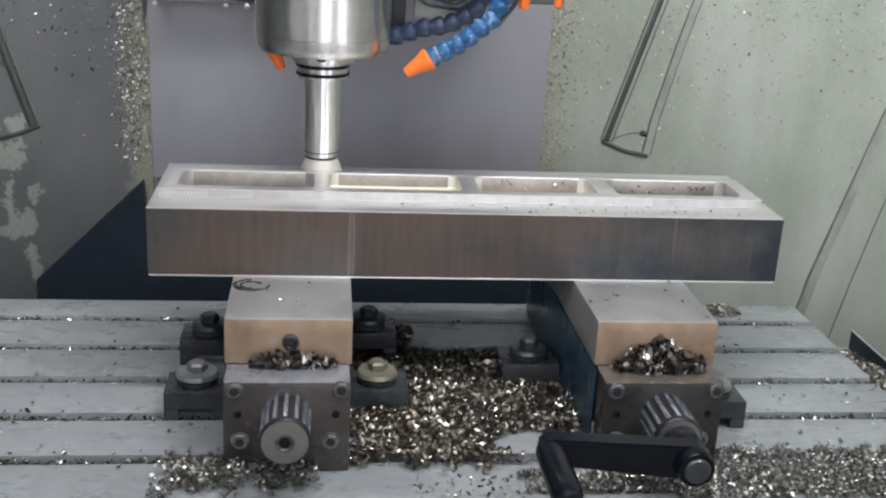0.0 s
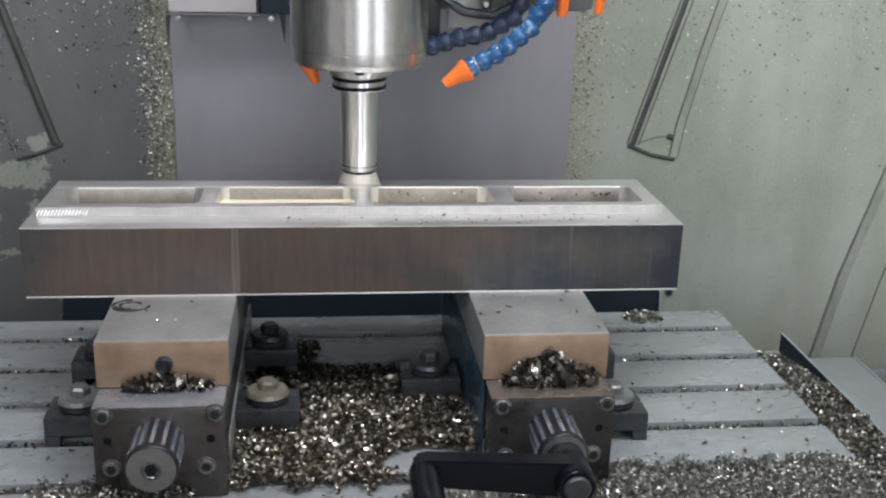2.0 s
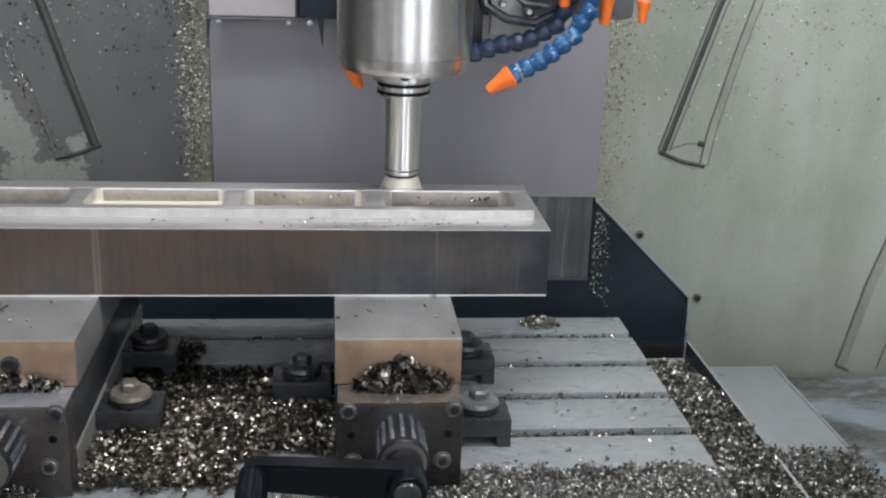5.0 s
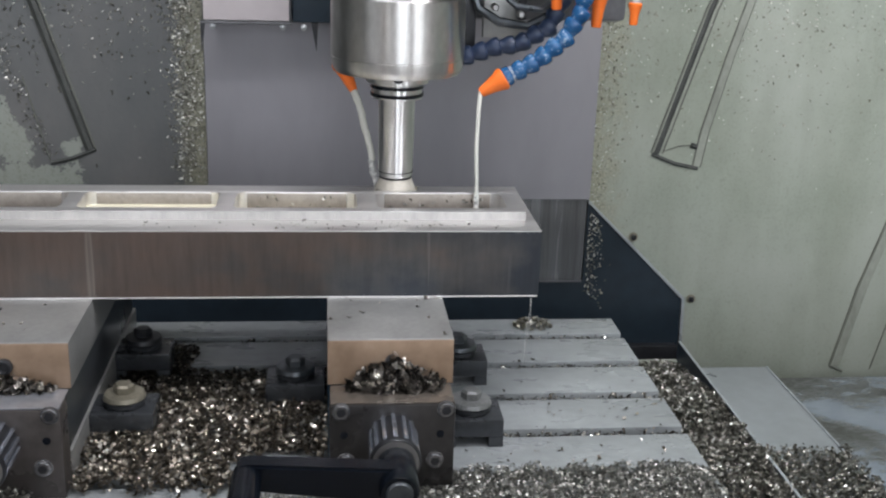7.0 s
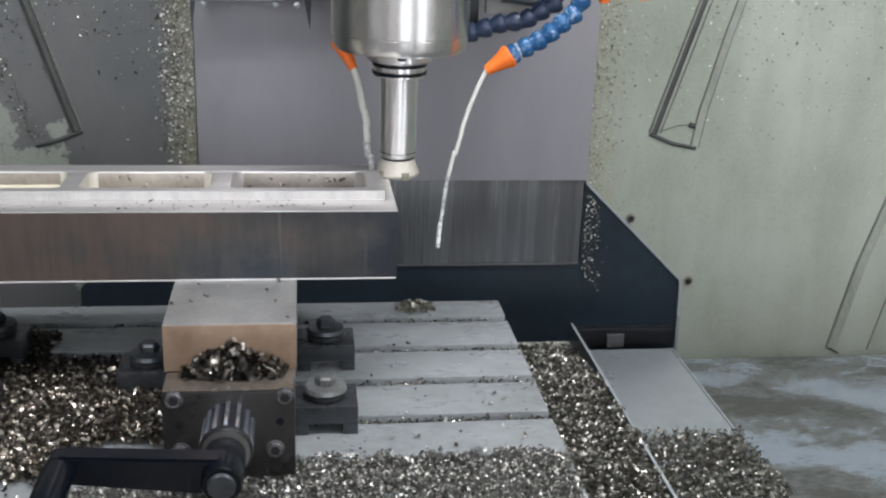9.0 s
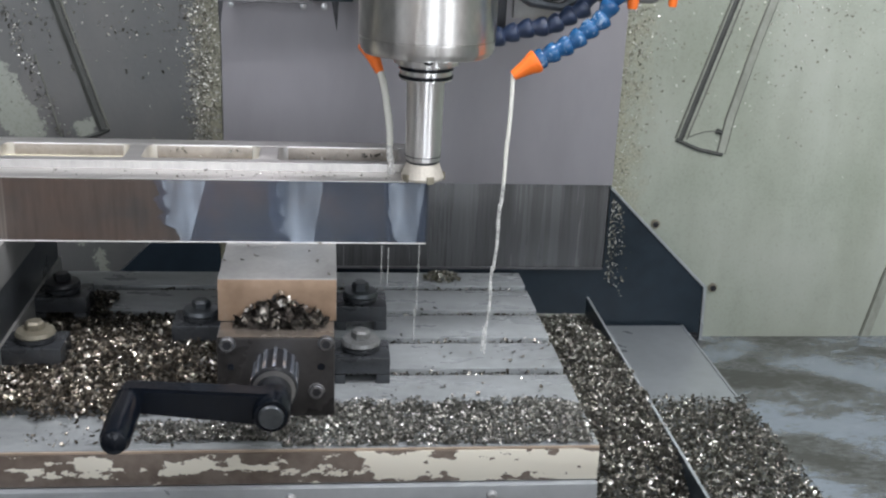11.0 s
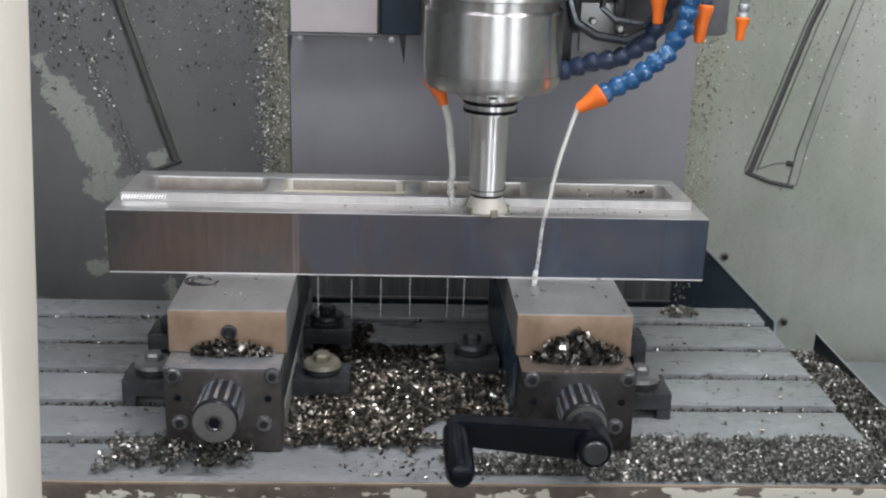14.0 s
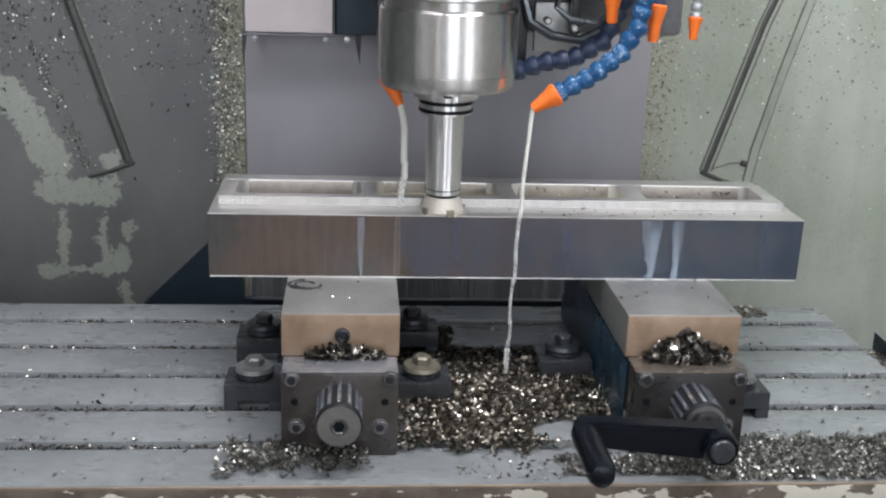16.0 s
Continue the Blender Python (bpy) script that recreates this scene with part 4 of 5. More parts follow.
def workpiece():
    ob = rides(thing("workpiece", "long aluminium bar with four milled pockets on two vises", "metal bar"))
    x0, x1, y0, y1 = -0.1855, 0.5235, -0.1585, 0.032
    rx0, rx1, ry0, ry1, zf, zl, z1 = -0.178, 0.513, -0.1165, -0.024, 0.172, 0.2245, 0.2342
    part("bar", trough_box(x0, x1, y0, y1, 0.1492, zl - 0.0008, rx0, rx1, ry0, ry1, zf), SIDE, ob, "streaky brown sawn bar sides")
    part("foot", solid(x0 + 0.001, x1 - 0.001, y0 - 0.0006, y1, 0.1472, 0.1491, 0.0006), MILLED, ob, "bright chamfered lower edge")
    for a, b, c, d in ((x0, x1, y0 - 0.0002, ry0), (x0, x1, ry1, y1), (x0, rx0, ry0 + 0.0001, ry1 - 0.0001), (rx1, x1, ry0 + 0.0001, ry1 - 0.0001)):
        part("ledge", solid(a, b, c, d, zl - 0.0008, zl, 0.0002), MILLED, ob, "bright milled ledge")
    pockets = [(-0.160, -0.008), (0.0095, 0.1625), (0.182, 0.3215), (0.344, 0.494)]
    py0, py1 = -0.1020, -0.0345
    for name, b in (("front_wall", (rx0, rx1, ry0, py0)), ("back_wall", (rx0, rx1, py1, ry1))):
        part(name, solid(b[0] + 0.0002, b[1] - 0.0002, b[2] + 0.0002, b[3] - 0.0002, zf, z1, 0.0005), MILLED_SHADED if name == "front_wall" else MILLED, ob)
        if name == "front_wall":
            part("rib_top", solid(b[0] + 0.0004, b[1] - 0.0004, b[2] + 0.0004, b[3] - 0.0004, z1 + 0.00002, z1 + 0.0004), MILLED, ob)
    edges = [rx0 + 0.0002] + [v for p in pockets for v in p] + [rx1 - 0.0002]
    for i in range(0, len(edges), 2):
        part("web", solid(edges[i], edges[i + 1], py0, py1, zf, z1 - 0.0001, 0.0005), MILLED, ob)
    part("pocket_floor", solid(rx0 + 0.001, rx1 - 0.001, py0, py1, zf + 0.0002, zf + 0.001), POCKET, ob, "pocket floors with shade in their colour")
    for a, b in pockets:
        for cx, cy, s in ((a, py0, 0), (b, py0, 1), (b, py1, 2), (a, py1, 3)):
            bm = bmesh.new()
            r, sx, sy = 0.011, (1 if s in (0, 3) else -1), (1 if s < 2 else -1)
            ring = [(cx, cy)] + [(cx + sx * r * (1 - math.sin(u)), cy + sy * r * (1 - math.cos(u))) for u in [math.pi / 2 * k / 5 for k in range(6)]]
            lo = [bm.verts.new((x, y, zf)) for x, y in ring]
            hi = [bm.verts.new((x, y, z1 - 0.0002)) for x, y in ring]
            bm.faces.new(lo), bm.faces.new(hi)
            for k in range(len(ring)):
                j = (k + 1) % len(ring)
                bm.faces.new((lo[k], lo[j], hi[j], hi[k]))
            bmesh.ops.recalc_face_normals(bm, faces=bm.faces[:])
            part("pocket_corner", bm, MILLED, ob)
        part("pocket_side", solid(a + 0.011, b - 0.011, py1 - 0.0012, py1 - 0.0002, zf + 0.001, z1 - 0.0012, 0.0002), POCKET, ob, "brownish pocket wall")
    for i in range(15):
        bm = solid(-0.0006, 0.0006, -0.0002, 0.0002, -0.0034, 0.0034)
        bm.transform(pose(-0.175 + 0.0036 * i, ry0 - 0.0001, (zl + z1) / 2 - 0.0003, 0, 28))
        part("tool_mark", bm, CHROME, ob, "bright slanting tool mark")
    return ob


workpiece()
rides(thing("coolant_pool", "cream coloured coolant standing in a pocket", "coolant", solid(0.0097, 0.1623, -0.1018, -0.0347, 0.19, 0.2195), CREAM))


rides(thing("coolant_pool", "shallow cream coloured coolant in a pocket", "coolant", solid(0.1822, 0.3213, -0.1018, -0.0347, 0.18, 0.2085), CREAM))


# ---- chips ----
def chips(name, label, count, where, size, mat, seed, flat=0.5, wall=False):
    """Loose curled chips: bent strips strewn by where(rng) -> x, y, z."""
    rng = random.Random(seed)
    verts, faces = [], []
    for _ in range(count):
        p = where(rng)
        if p is None:
            continue
        s = size * rng.choice((0.45, 0.6, 0.8, 1.0, 1.0, 1.3))
        w, curl = s * rng.uniform(0.5, 1.0), rng.uniform(0.3, 1.6)
        e = Euler((rng.gauss(0, flat), rng.gauss(0, flat), rng.uniform(0, 6.28)))
        if wall:
            e = Euler((math.pi / 2 + rng.gauss(0, flat), rng.uniform(0, 6.28), rng.gauss(0, flat)))
        q, n0 = e.to_matrix(), len(verts)
        for k in range(4):
            u = (k / 3 - 0.5)
            a = u * curl * 2
            bx, bz = s * 0.5 * math.sin(a) / max(curl, 0.01) * 1.0, s * 0.5 * (1 - math.cos(a)) / max(curl, 0.01)
            skew = rng.uniform(-0.2, 0.2) * w
            for sy in (-0.5, 0.5):
                v = q @ Vector((bx * 1.6 + skew * sy, sy * w * (1 - 0.4 * abs(u)), bz))
                verts.append((p[0] + v.x, p[1] + v.y, p[2] + v.z))
        for k in range(3):
            a = n0 + 2 * k
            faces.append((a, a + 1, a + 3, a + 2))
    me = bpy.data.meshes.new(name)
    me.from_pydata(verts, [], faces)
    me.materials.append(mat)
    return tagged(new(name, me), label, "metal chips", kind="stuff")


def patch(x0, x1, y0, y1, z, depth, thin=0.0, hole=None):
    """An uneven bed of chips over a rectangle, ragged at its edges."""
    def where(rng):
        x, y = rng.uniform(x0, x1), rng.uniform(y0, y1)
        e = min(x - x0, x1 - x, y - y0, y1 - y)
        n = noise.noise((x * 14, y * 14, z * 5 + 3)) * 0.5 + 0.5
        f = noise.noise((x * 55, y * 55, z * 5 + 9)) * 0.5 + 0.5
        if e < thin * (0.25 * n + 0.9 * f + 0.5 * rng.random() ** 2) or (hole and hole(x, y)):
            return None
        return x, y, z + 0.001 + depth * rng.random() * min(1, e / 0.02 + 0.15) * (0.4 + n)
    return where


def along_slots(x0, x1, rows, fill):
    def where(rng):
        i = rng.choice(rows)
        far, near = SLAT_EDGES[i + 1][0], SLAT_EDGES[i][1]
        x = rng.uniform(x0, x1)
        n = noise.noise((x * 9, i * 3.7, 0.3)) * 0.5 + 0.5
        if n < rng.uniform(0.1, 0.75) * (1 - fill[i]):
            return None
        y = rng.gauss((far + near) / 2, 0.0046 * (0.5 + n * 0.9))
        inside = far < y < near
        if not inside and rng.random() < 0.6:
            return None
        return x, y, (rng.uniform(-0.016, -0.002) if inside else 0.0015)
    return where


def heap(cx, cy, z, rx, ry, h):
    def where(rng):
        a, r = rng.uniform(0, 6.28), math.sqrt(rng.random())
        return cx + rx * r * math.cos(a), cy + ry * r * math.sin(a), z + 0.001 + h * (1 - r ** 1.5) * rng.random()
    return where


def strewn(zones):
    def where(rng):
        x0, x1, y0, y1, z = rng.choice(zones)
        return rng.uniform(x0, x1), rng.uniform(y0, y1), z + 0.0012
    return where


def tray_bed(rng):
    """Chips in the end tray: heaped to the rim in the middle, low towards both ends."""
    x, y = rng.uniform(0.692, 0.816), rng.uniform(-0.438, 0.174)
    n = noise.noise((x * 16, y * 16, 2.0))
    low = 0.034 * max(0.0, min(1.0, (y - 0.02) / 0.15)) + 0.060 * max(0.0, min(1.0, (-0.30 - y) / 0.12))
    return x, y, -0.066 - low * (0.45 + 0.55 * (x - 0.692) / 0.124) + 0.010 * n + 0.010 * rng.random()


FILL = {0: 0.0, 1: 0.25, 2: 0.3, 3: 0.5, 4: 0.85}
rides(chips("chip_bed", "bed of bright aluminium chips between the vises", 20000,
            patch(0.0, 0.32, -0.345, -0.06, 0.0, 0.016, 0.045, lambda x, y: (x - 0.238) ** 2 / 0.0028 + (y + 0.278) ** 2 / 0.0012 < 1), 0.0043, CHIP, 1))
# two dark beds of oily chips that also carry the shade under the bar
rides(chips("shaded_oily_chips", "oily sludge behind the clamp, shade in its black colour", 5000, patch(0.025, 0.135, -0.14, 0.07, 0.0, 0.006, 0.03), 0.0046, CHIP_OILY_SHADE, 24))
rides(chips("shaded_oily_chips", "oily chips under the bar, the bar's shade in their colour", 9000, patch(0.02, 0.315, -0.14, -0.015, 0.0, 0.006, 0.03), 0.0042, CHIP_OILY_SHADE, 26))
rides(chips("slot_chips", "aluminium chips lying in the table slots", 9500, along_slots(-0.84, -0.09, [0, 1, 2, 3, 4], FILL), 0.0038, CHIP_SLOT, 2))
rides(chips("slot_chips", "aluminium chips lying in the table slots", 3200, along_slots(0.42, 0.69, [0, 1, 2, 3, 4], FILL), 0.0038, CHIP_SLOT, 3))
rides(chips("slot_chips", "aluminium chips lying in the table slots", 700, along_slots(0.04, 0.29, [0, 1], FILL), 0.0038, CHIP_SLOT, 14))
rides(chips("front_chips", "wet grey chips spread on the table front", 34000, patch(0.19, 0.715, -0.412, -0.262, 0.0, 0.005, 0.035, lambda x, y: y < -0.3845 or x > 0.693 or (x < 0.30 and y > -0.33) or (y < -0.372 and x < 0.36)), 0.0027, CHIP_PASTE, 4))
rides(chips("front_chips", "wet grey chips heaped below the vise screw", 8000, patch(-0.185, 0.035, -0.40, -0.270, 0.0, 0.014, 0.055, lambda x, y: y < -0.384), 0.0032, CHIP_GREY, 5))
rides(chips("tray_chips", "bright chips filling the tray", 21000, tray_bed, 0.0040, CHIP_GREY, 6))
rides(chips("cover_chips", "bright chips heaped on the way cover", 30000, patch(0.79, 1.070, -0.58, 0.095, -0.190, 0.018, 0.03), 0.0042, CHIP_GREY, 7))
rides(chips("vise_chips", "dark chips heaped on the vise ledge", 300, heap(-0.026, -0.2855, 0.099, 0.044, 0.007, 0.017), 0.0075, CHIP_DARK, 8, 0.9))
rides(chips("vise_chips", "dark chips heaped on the vise ledge", 430, heap(0.354, -0.2885, 0.099, 0.050, 0.012, 0.033), 0.0095, CHIP_DARK, 9, 0.9))
rides(chips("loose_chips", "single chips strewn on table and jaws", 210,
            strewn([(-0.8, -0.1, -0.38, 0.14, 0.0)] * 5 + [(0.42, 0.69, -0.28, -0.1, 0.0)] * 3 + [(0.06, 0.28, -0.38, -0.33, 0.0)] * 2 + [(0.29, 0.41, -0.27, -0.16, 0.147)]), 0.0038, CHIP, 10, 0.15))
rides(chips("loose_chips", "dark single chips on the jaw top", 5, strewn([(-0.075, 0.01, -0.25, -0.17, 0.147)]), 0.004, CHIP_DARK, 22, 0.15))
rides(chips("loose_chips", "fine wet glitter strewn over the table", 420,
            strewn([(-0.82, -0.1, -0.38, 0.14, 0.0)] * 4 + [(0.42, 0.69, -0.28, 0.0, 0.0)] + [(0.05, 0.30, -0.38, -0.33, 0.0)]), 0.0022, CHIP_GREY, 23, 0.25))
rides(chips("loose_chips", "small dark heap of chips at the table's rear", 150, heap(0.575, 0.118, 0.0, 0.028, 0.02, 0.008), 0.006, CHIP_WALL, 11, 0.5))
chips_w = chips("stuck_chips", "chips stuck to the wall beside the column cover", 4200,
                lambda r: (r.gauss(-0.312, 0.015), WALL - 0.0055, 0.09 + 0.6 * r.random() ** 0.8), 0.0028, CHIP_WALL, 12, 0.3, True)
chips_w = chips("stuck_chips", "chips stuck to the pale wall beside the column cover", 1100,
                lambda r: (0.382 + abs(r.gauss(0, 0.026)), WALL - 0.0055, -0.05 + 0.7 * r.random() ** 0.6), 0.0026, CHIP_WALL, 13, 0.3, True)
chips_w = chips("stuck_chips", "chips splashed over the upper wall", 1300,
                lambda r: (r.uniform(-0.75, -0.33), WALL - 0.0055, 0.48 - abs(r.gauss(0, 0.1))), 0.003, CHIP_GREY, 15, 0.3, True)
chips_w = chips("stuck_chips", "chips splashed over the upper pale wall", 800,
                lambda r: (r.uniform(0.42, 1.0), WALL - 0.0055, 0.46 - abs(r.gauss(0, 0.14))), 0.0025, CHIP_WALL, 16, 0.3, True)

chips("stuck_chips", "trail of chips down the stained wall", 260,
      lambda r: ((lambda u: (-0.655 + 0.112 * u + r.gauss(0, 0.007), WALL - 0.0055, 0.44 - 0.30 * u))(r.random())), 0.0028, CHIP_GREY, 25, 0.3, True)
chips("stuck_chips", "bright chips stuck to the dark housing", 190,
      lambda r: ((lambda d: (0.381 + d, WALL - 0.0175, 0.046 - d - 0.15 * r.random() ** 1.2))(abs(r.gauss(0, 0.014)))), 0.0030, CHIP_WALL, 18, 0.3, True)
rides(chips("pocket_chips", "wet chips stuck to the pocket walls", 60, lambda r: (r.choice((r.uniform(0.36, 0.485), r.uniform(0.2, 0.31))), -0.0368, r.uniform(0.2, 0.231)), 0.003, CHIP_GREY, 20, 0.3, True))
rides(chips("ledge_chips", "fine chips lying on the milled ledge", 70, lambda r: (r.triangular(0.0, 0.5, 0.35), r.uniform(-0.155, -0.118), 0.2252), 0.0028, CHIP_GREY, 21, 0.2))
CRUMBS = chips("cover_chips", "wet grit scattered on the saddle cover", 900,
               lambda r: (r.uniform(1.0, 1.6), r.gauss(0.12, 0.14), -0.2195), 0.005, CHIP_WALL, 19, 0.15)
SADDLE.append(CRUMBS)


# ---- coolant ----
RIGHT_TIP, LEFT_TIP = Vector((0.0956, -0.037, 0.3565)), Vector((-0.0500, 0.0645, 0.339))
# seconds, then x and z half way and at the end of the jet
RIGHT_JET = [
    (6.3, 0.065, 0.303, 0.050, 0.215), (6.6, 0.062, 0.295, 0.047, 0.205), (7.0, 0.093, 0.306, 0.095, 0.22), (7.3, 0.083, 0.285, 0.088, 0.215), (7.7, 0.076, 0.293, 0.064, 0.205),
    (8.2, 0.071, 0.271, 0.057, 0.190), (9.2, 0.062, 0.27, 0.045, 0.16), (10.1, 0.060, 0.325, 0.022, 0.29), (10.3, 0.052, 0.328, 0.004, 0.294), (10.6, 0.044, 0.320, -0.006, 0.274), (10.8, 0.005, 0.185, -0.022, 0.015), (11.0, 0.0915, 0.235, 0.079, 0.03), (11.2, 0.033, 0.226, 0.032, 0.0),
    (11.5, 0.038, 0.211, 0.031, 0.0), (12.0, 0.092, 0.277, 0.088, 0.08), (12.5, 0.085, 0.236, 0.073, 0.0), (12.8, 0.071, 0.246, 0.066, 0.12), (13.0, 0.079, 0.235, 0.072, 0.14), (13.2, 0.085, 0.222, 0.084, 0.15),
    (13.5, 0.068, 0.262, 0.052, 0.149), (13.7, 0.070, 0.258, 0.055, 0.149), (14.0, 0.070, 0.258, 0.057, 0.149), (14.4, 0.069, 0.268, 0.063, 0.0), (14.7, 0.084, 0.269, 0.065, 0.0), (15.0, 0.063, 0.231, 0.037, 0.01),
    (15.2, 0.076, 0.230, 0.053, 0.01), (15.5, 0.076, 0.256, 0.069, 0.03), (15.8, 0.087, 0.228, 0.084, 0.02), (16.0, 0.087, 0.229, 0.080, 0.05)]
LEFT_JET = [(6.3, -0.029), (6.6, -0.038), (7.0, -0.023), (7.7, -0.024), (8.2, -0.040), (9.2, -0.030), (10.3, -0.028), (10.8, -0.036), (11.2, -0.037), (11.5, -0.038), (12.0, -0.026), (12.5, -0.024), (12.8, -0.026),
            (13.2, -0.032), (13.6, -0.040), (14.0, -0.041), (14.5, -0.040), (15.0, -0.034), (15.5, -0.025), (15.8, -0.049), (16.0, -0.048)]


def film_material(name, colour, thin, thick):
    """Thin milky coolant through which the metal shows."""
    m, nt, b = material(name)
    b.inputs["Base Color"].default_value = colour
    b.inputs["Roughness"].default_value = 0.12
    clear = nt.nodes.new("ShaderNodeBsdfTransparent")
    mixer = nt.nodes.new("ShaderNodeMixShader")
    n = noise_tex(nt, coords(nt, (1, 1, 0.22)), 48, 5)
    nt.links.new(ramp(nt, n, [(0.38, (thin,) * 3), (0.54, (0.7 * thin + 0.3 * thick,) * 3), (0.76, (thick,) * 3)]), mixer.inputs[0])
    nt.links.new(clear.outputs[0], mixer.inputs[1])
    nt.links.new(b.outputs[0], mixer.inputs[2])
    nt.links.new(mixer.outputs[0], nt.nodes["Material Output"].inputs["Surface"])
    return m


FILM = film_material("milky_film", (0.52, 0.60, 0.70, 1), 0.06, 0.34)
WET = film_material("wet_film", (0.11, 0.15, 0.23, 1), 0.08, 0.20)


def mist_material(name, thin, grain):
    """Coolant torn into fine drops: half air."""
    m, nt, b = material(name)
    b.inputs["Base Color"].default_value = (0.5, 0.5, 0.49, 1)
    b.inputs["Roughness"].default_value = 0.4
    clear = nt.nodes.new("ShaderNodeBsdfTransparent")
    mixer = nt.nodes.new("ShaderNodeMixShader")
    n = noise_tex(nt, coords(nt), grain, 3)
    nt.links.new(ramp(nt, n, [(0.35, (thin * 0.3,) * 3), (0.65, (thin,) * 3)]), mixer.inputs[0])
    through_light = nt.nodes.new("ShaderNodeBsdfTranslucent")
    through_light.inputs["Color"].default_value = (0.55, 0.55, 0.54, 1)
    both = nt.nodes.new("ShaderNodeAddShader")
    nt.links.new(b.outputs[0], both.inputs[0])
    nt.links.new(through_light.outputs[0], both.inputs[1])
    nt.links.new(clear.outputs[0], mixer.inputs[1])
    nt.links.new(both.outputs[0], mixer.inputs[2])
    nt.links.new(mixer.outputs[0], nt.nodes["Material Output"].inputs["Surface"])
    return m


MIST, HAZE = mist_material("coolant_mist", 0.6, 240), mist_material("coolant_haze", 0.05, 70)
VEIL = mist_material("coolant_veil", 0.10, 90)
STREAK, FOAM = mist_material("flung_coolant", 0.26, 160), mist_material("torn_coolant", 0.30, 150)


def drop_mesh(name, length, r0, r1, seed, mat):
    rng = random.Random(seed)
    prof = [(r0 * 0.5, 0.5 * length)] + [((r0 + (r1 - r0) * k / 6) * rng.uniform(0.9, 1.1), length * (0.42 - 0.84 * k / 6)) for k in range(7)] + [(r1 * 0.5, -0.5 * length)]
    return mesh_of(name, lathe(prof[::-1], 10), mat, 80)


def along(a, m, b, dist):
    """The point and direction at a distance down the curve from a through m to b."""
    c = m * 2 - (a + b) * 0.5
    prev, s, d = a, 0.0, (c - a)
    for i in range(1, 61):
        u = i / 60
        p = a * (1 - u) ** 2 + c * (2 * u * (1 - u)) + b * u * u
        d, step = p - prev, (p - prev).length
        if s + step >= dist:
            return prev.lerp(p, (dist - s) / max(step, 1e-6)), d.normalized()
        s, prev = s + step, p
    return b, d.normalized()


def aim(p, d):
    return Matrix.Translation(p) @ (-d).to_track_quat("Z", "X").to_matrix().to_4x4()


def jet(label, tip, inner, lines, count, length, r0, r1):
    """A jet in rigid pieces: they stay in the hose until the coolant is turned on."""
    ob = thing("coolant_jet", label, "coolant")
    rest = aim(inner, (tip - inner).normalized())
    rows = []
    for i in range(count):
        o = new("jet_piece", drop_mesh("jet_piece", length * 1.25, r0 + (r1 - r0) * i / count, r0 + (r1 - r0) * (i + 1) / count, 50 + i, COOLANT if i < 5 else MIST))
        o.parent = ob
        keys = [(0.0, rest), (5.3, rest)]
        for t, m, e in lines:
            p, d = along(tip, m, e, length * (i + 0.4))
            p = p + Vector((0.0022 * i / count * math.sin(2.1 * i + 9 * t), 0, 0))
            d = (d + Vector((0.07 * i / count * math.cos(2.1 * i + 9 * t), 0, 0))).normalized()
            keys.append((t if t != 6.3 or i > 0 else 6.3, aim(p, d)))
        keys.insert(2, (5.8, keys[2][1]))
        rows.append((o, keys))
    return rows


WATER = jet("white coolant jet falling from the front nozzle", RIGHT_TIP, Vector((0.130, -0.036, 0.378)),
            [(t, Vector((mx, -0.041, mz)), Vector((ex, -0.043, ez))) for t, mx, mz, ex, ez in RIGHT_JET], 14, 0.026, 0.0026, 0.0015)
WATER += jet("white coolant jet running onto the cutter", LEFT_TIP, Vector((-0.062, 0.0715, 0.366)),
             [(t, LEFT_TIP.lerp(Vector((x, 0.020, 0.232)), 0.5) + Vector((-(x + 0.04) * 0.15 + 0.003, 0, 0.012)), Vector((x, 0.020, 0.232))) for t, x in LEFT_JET], 7, 0.0185, 0.0046, 0.0038)


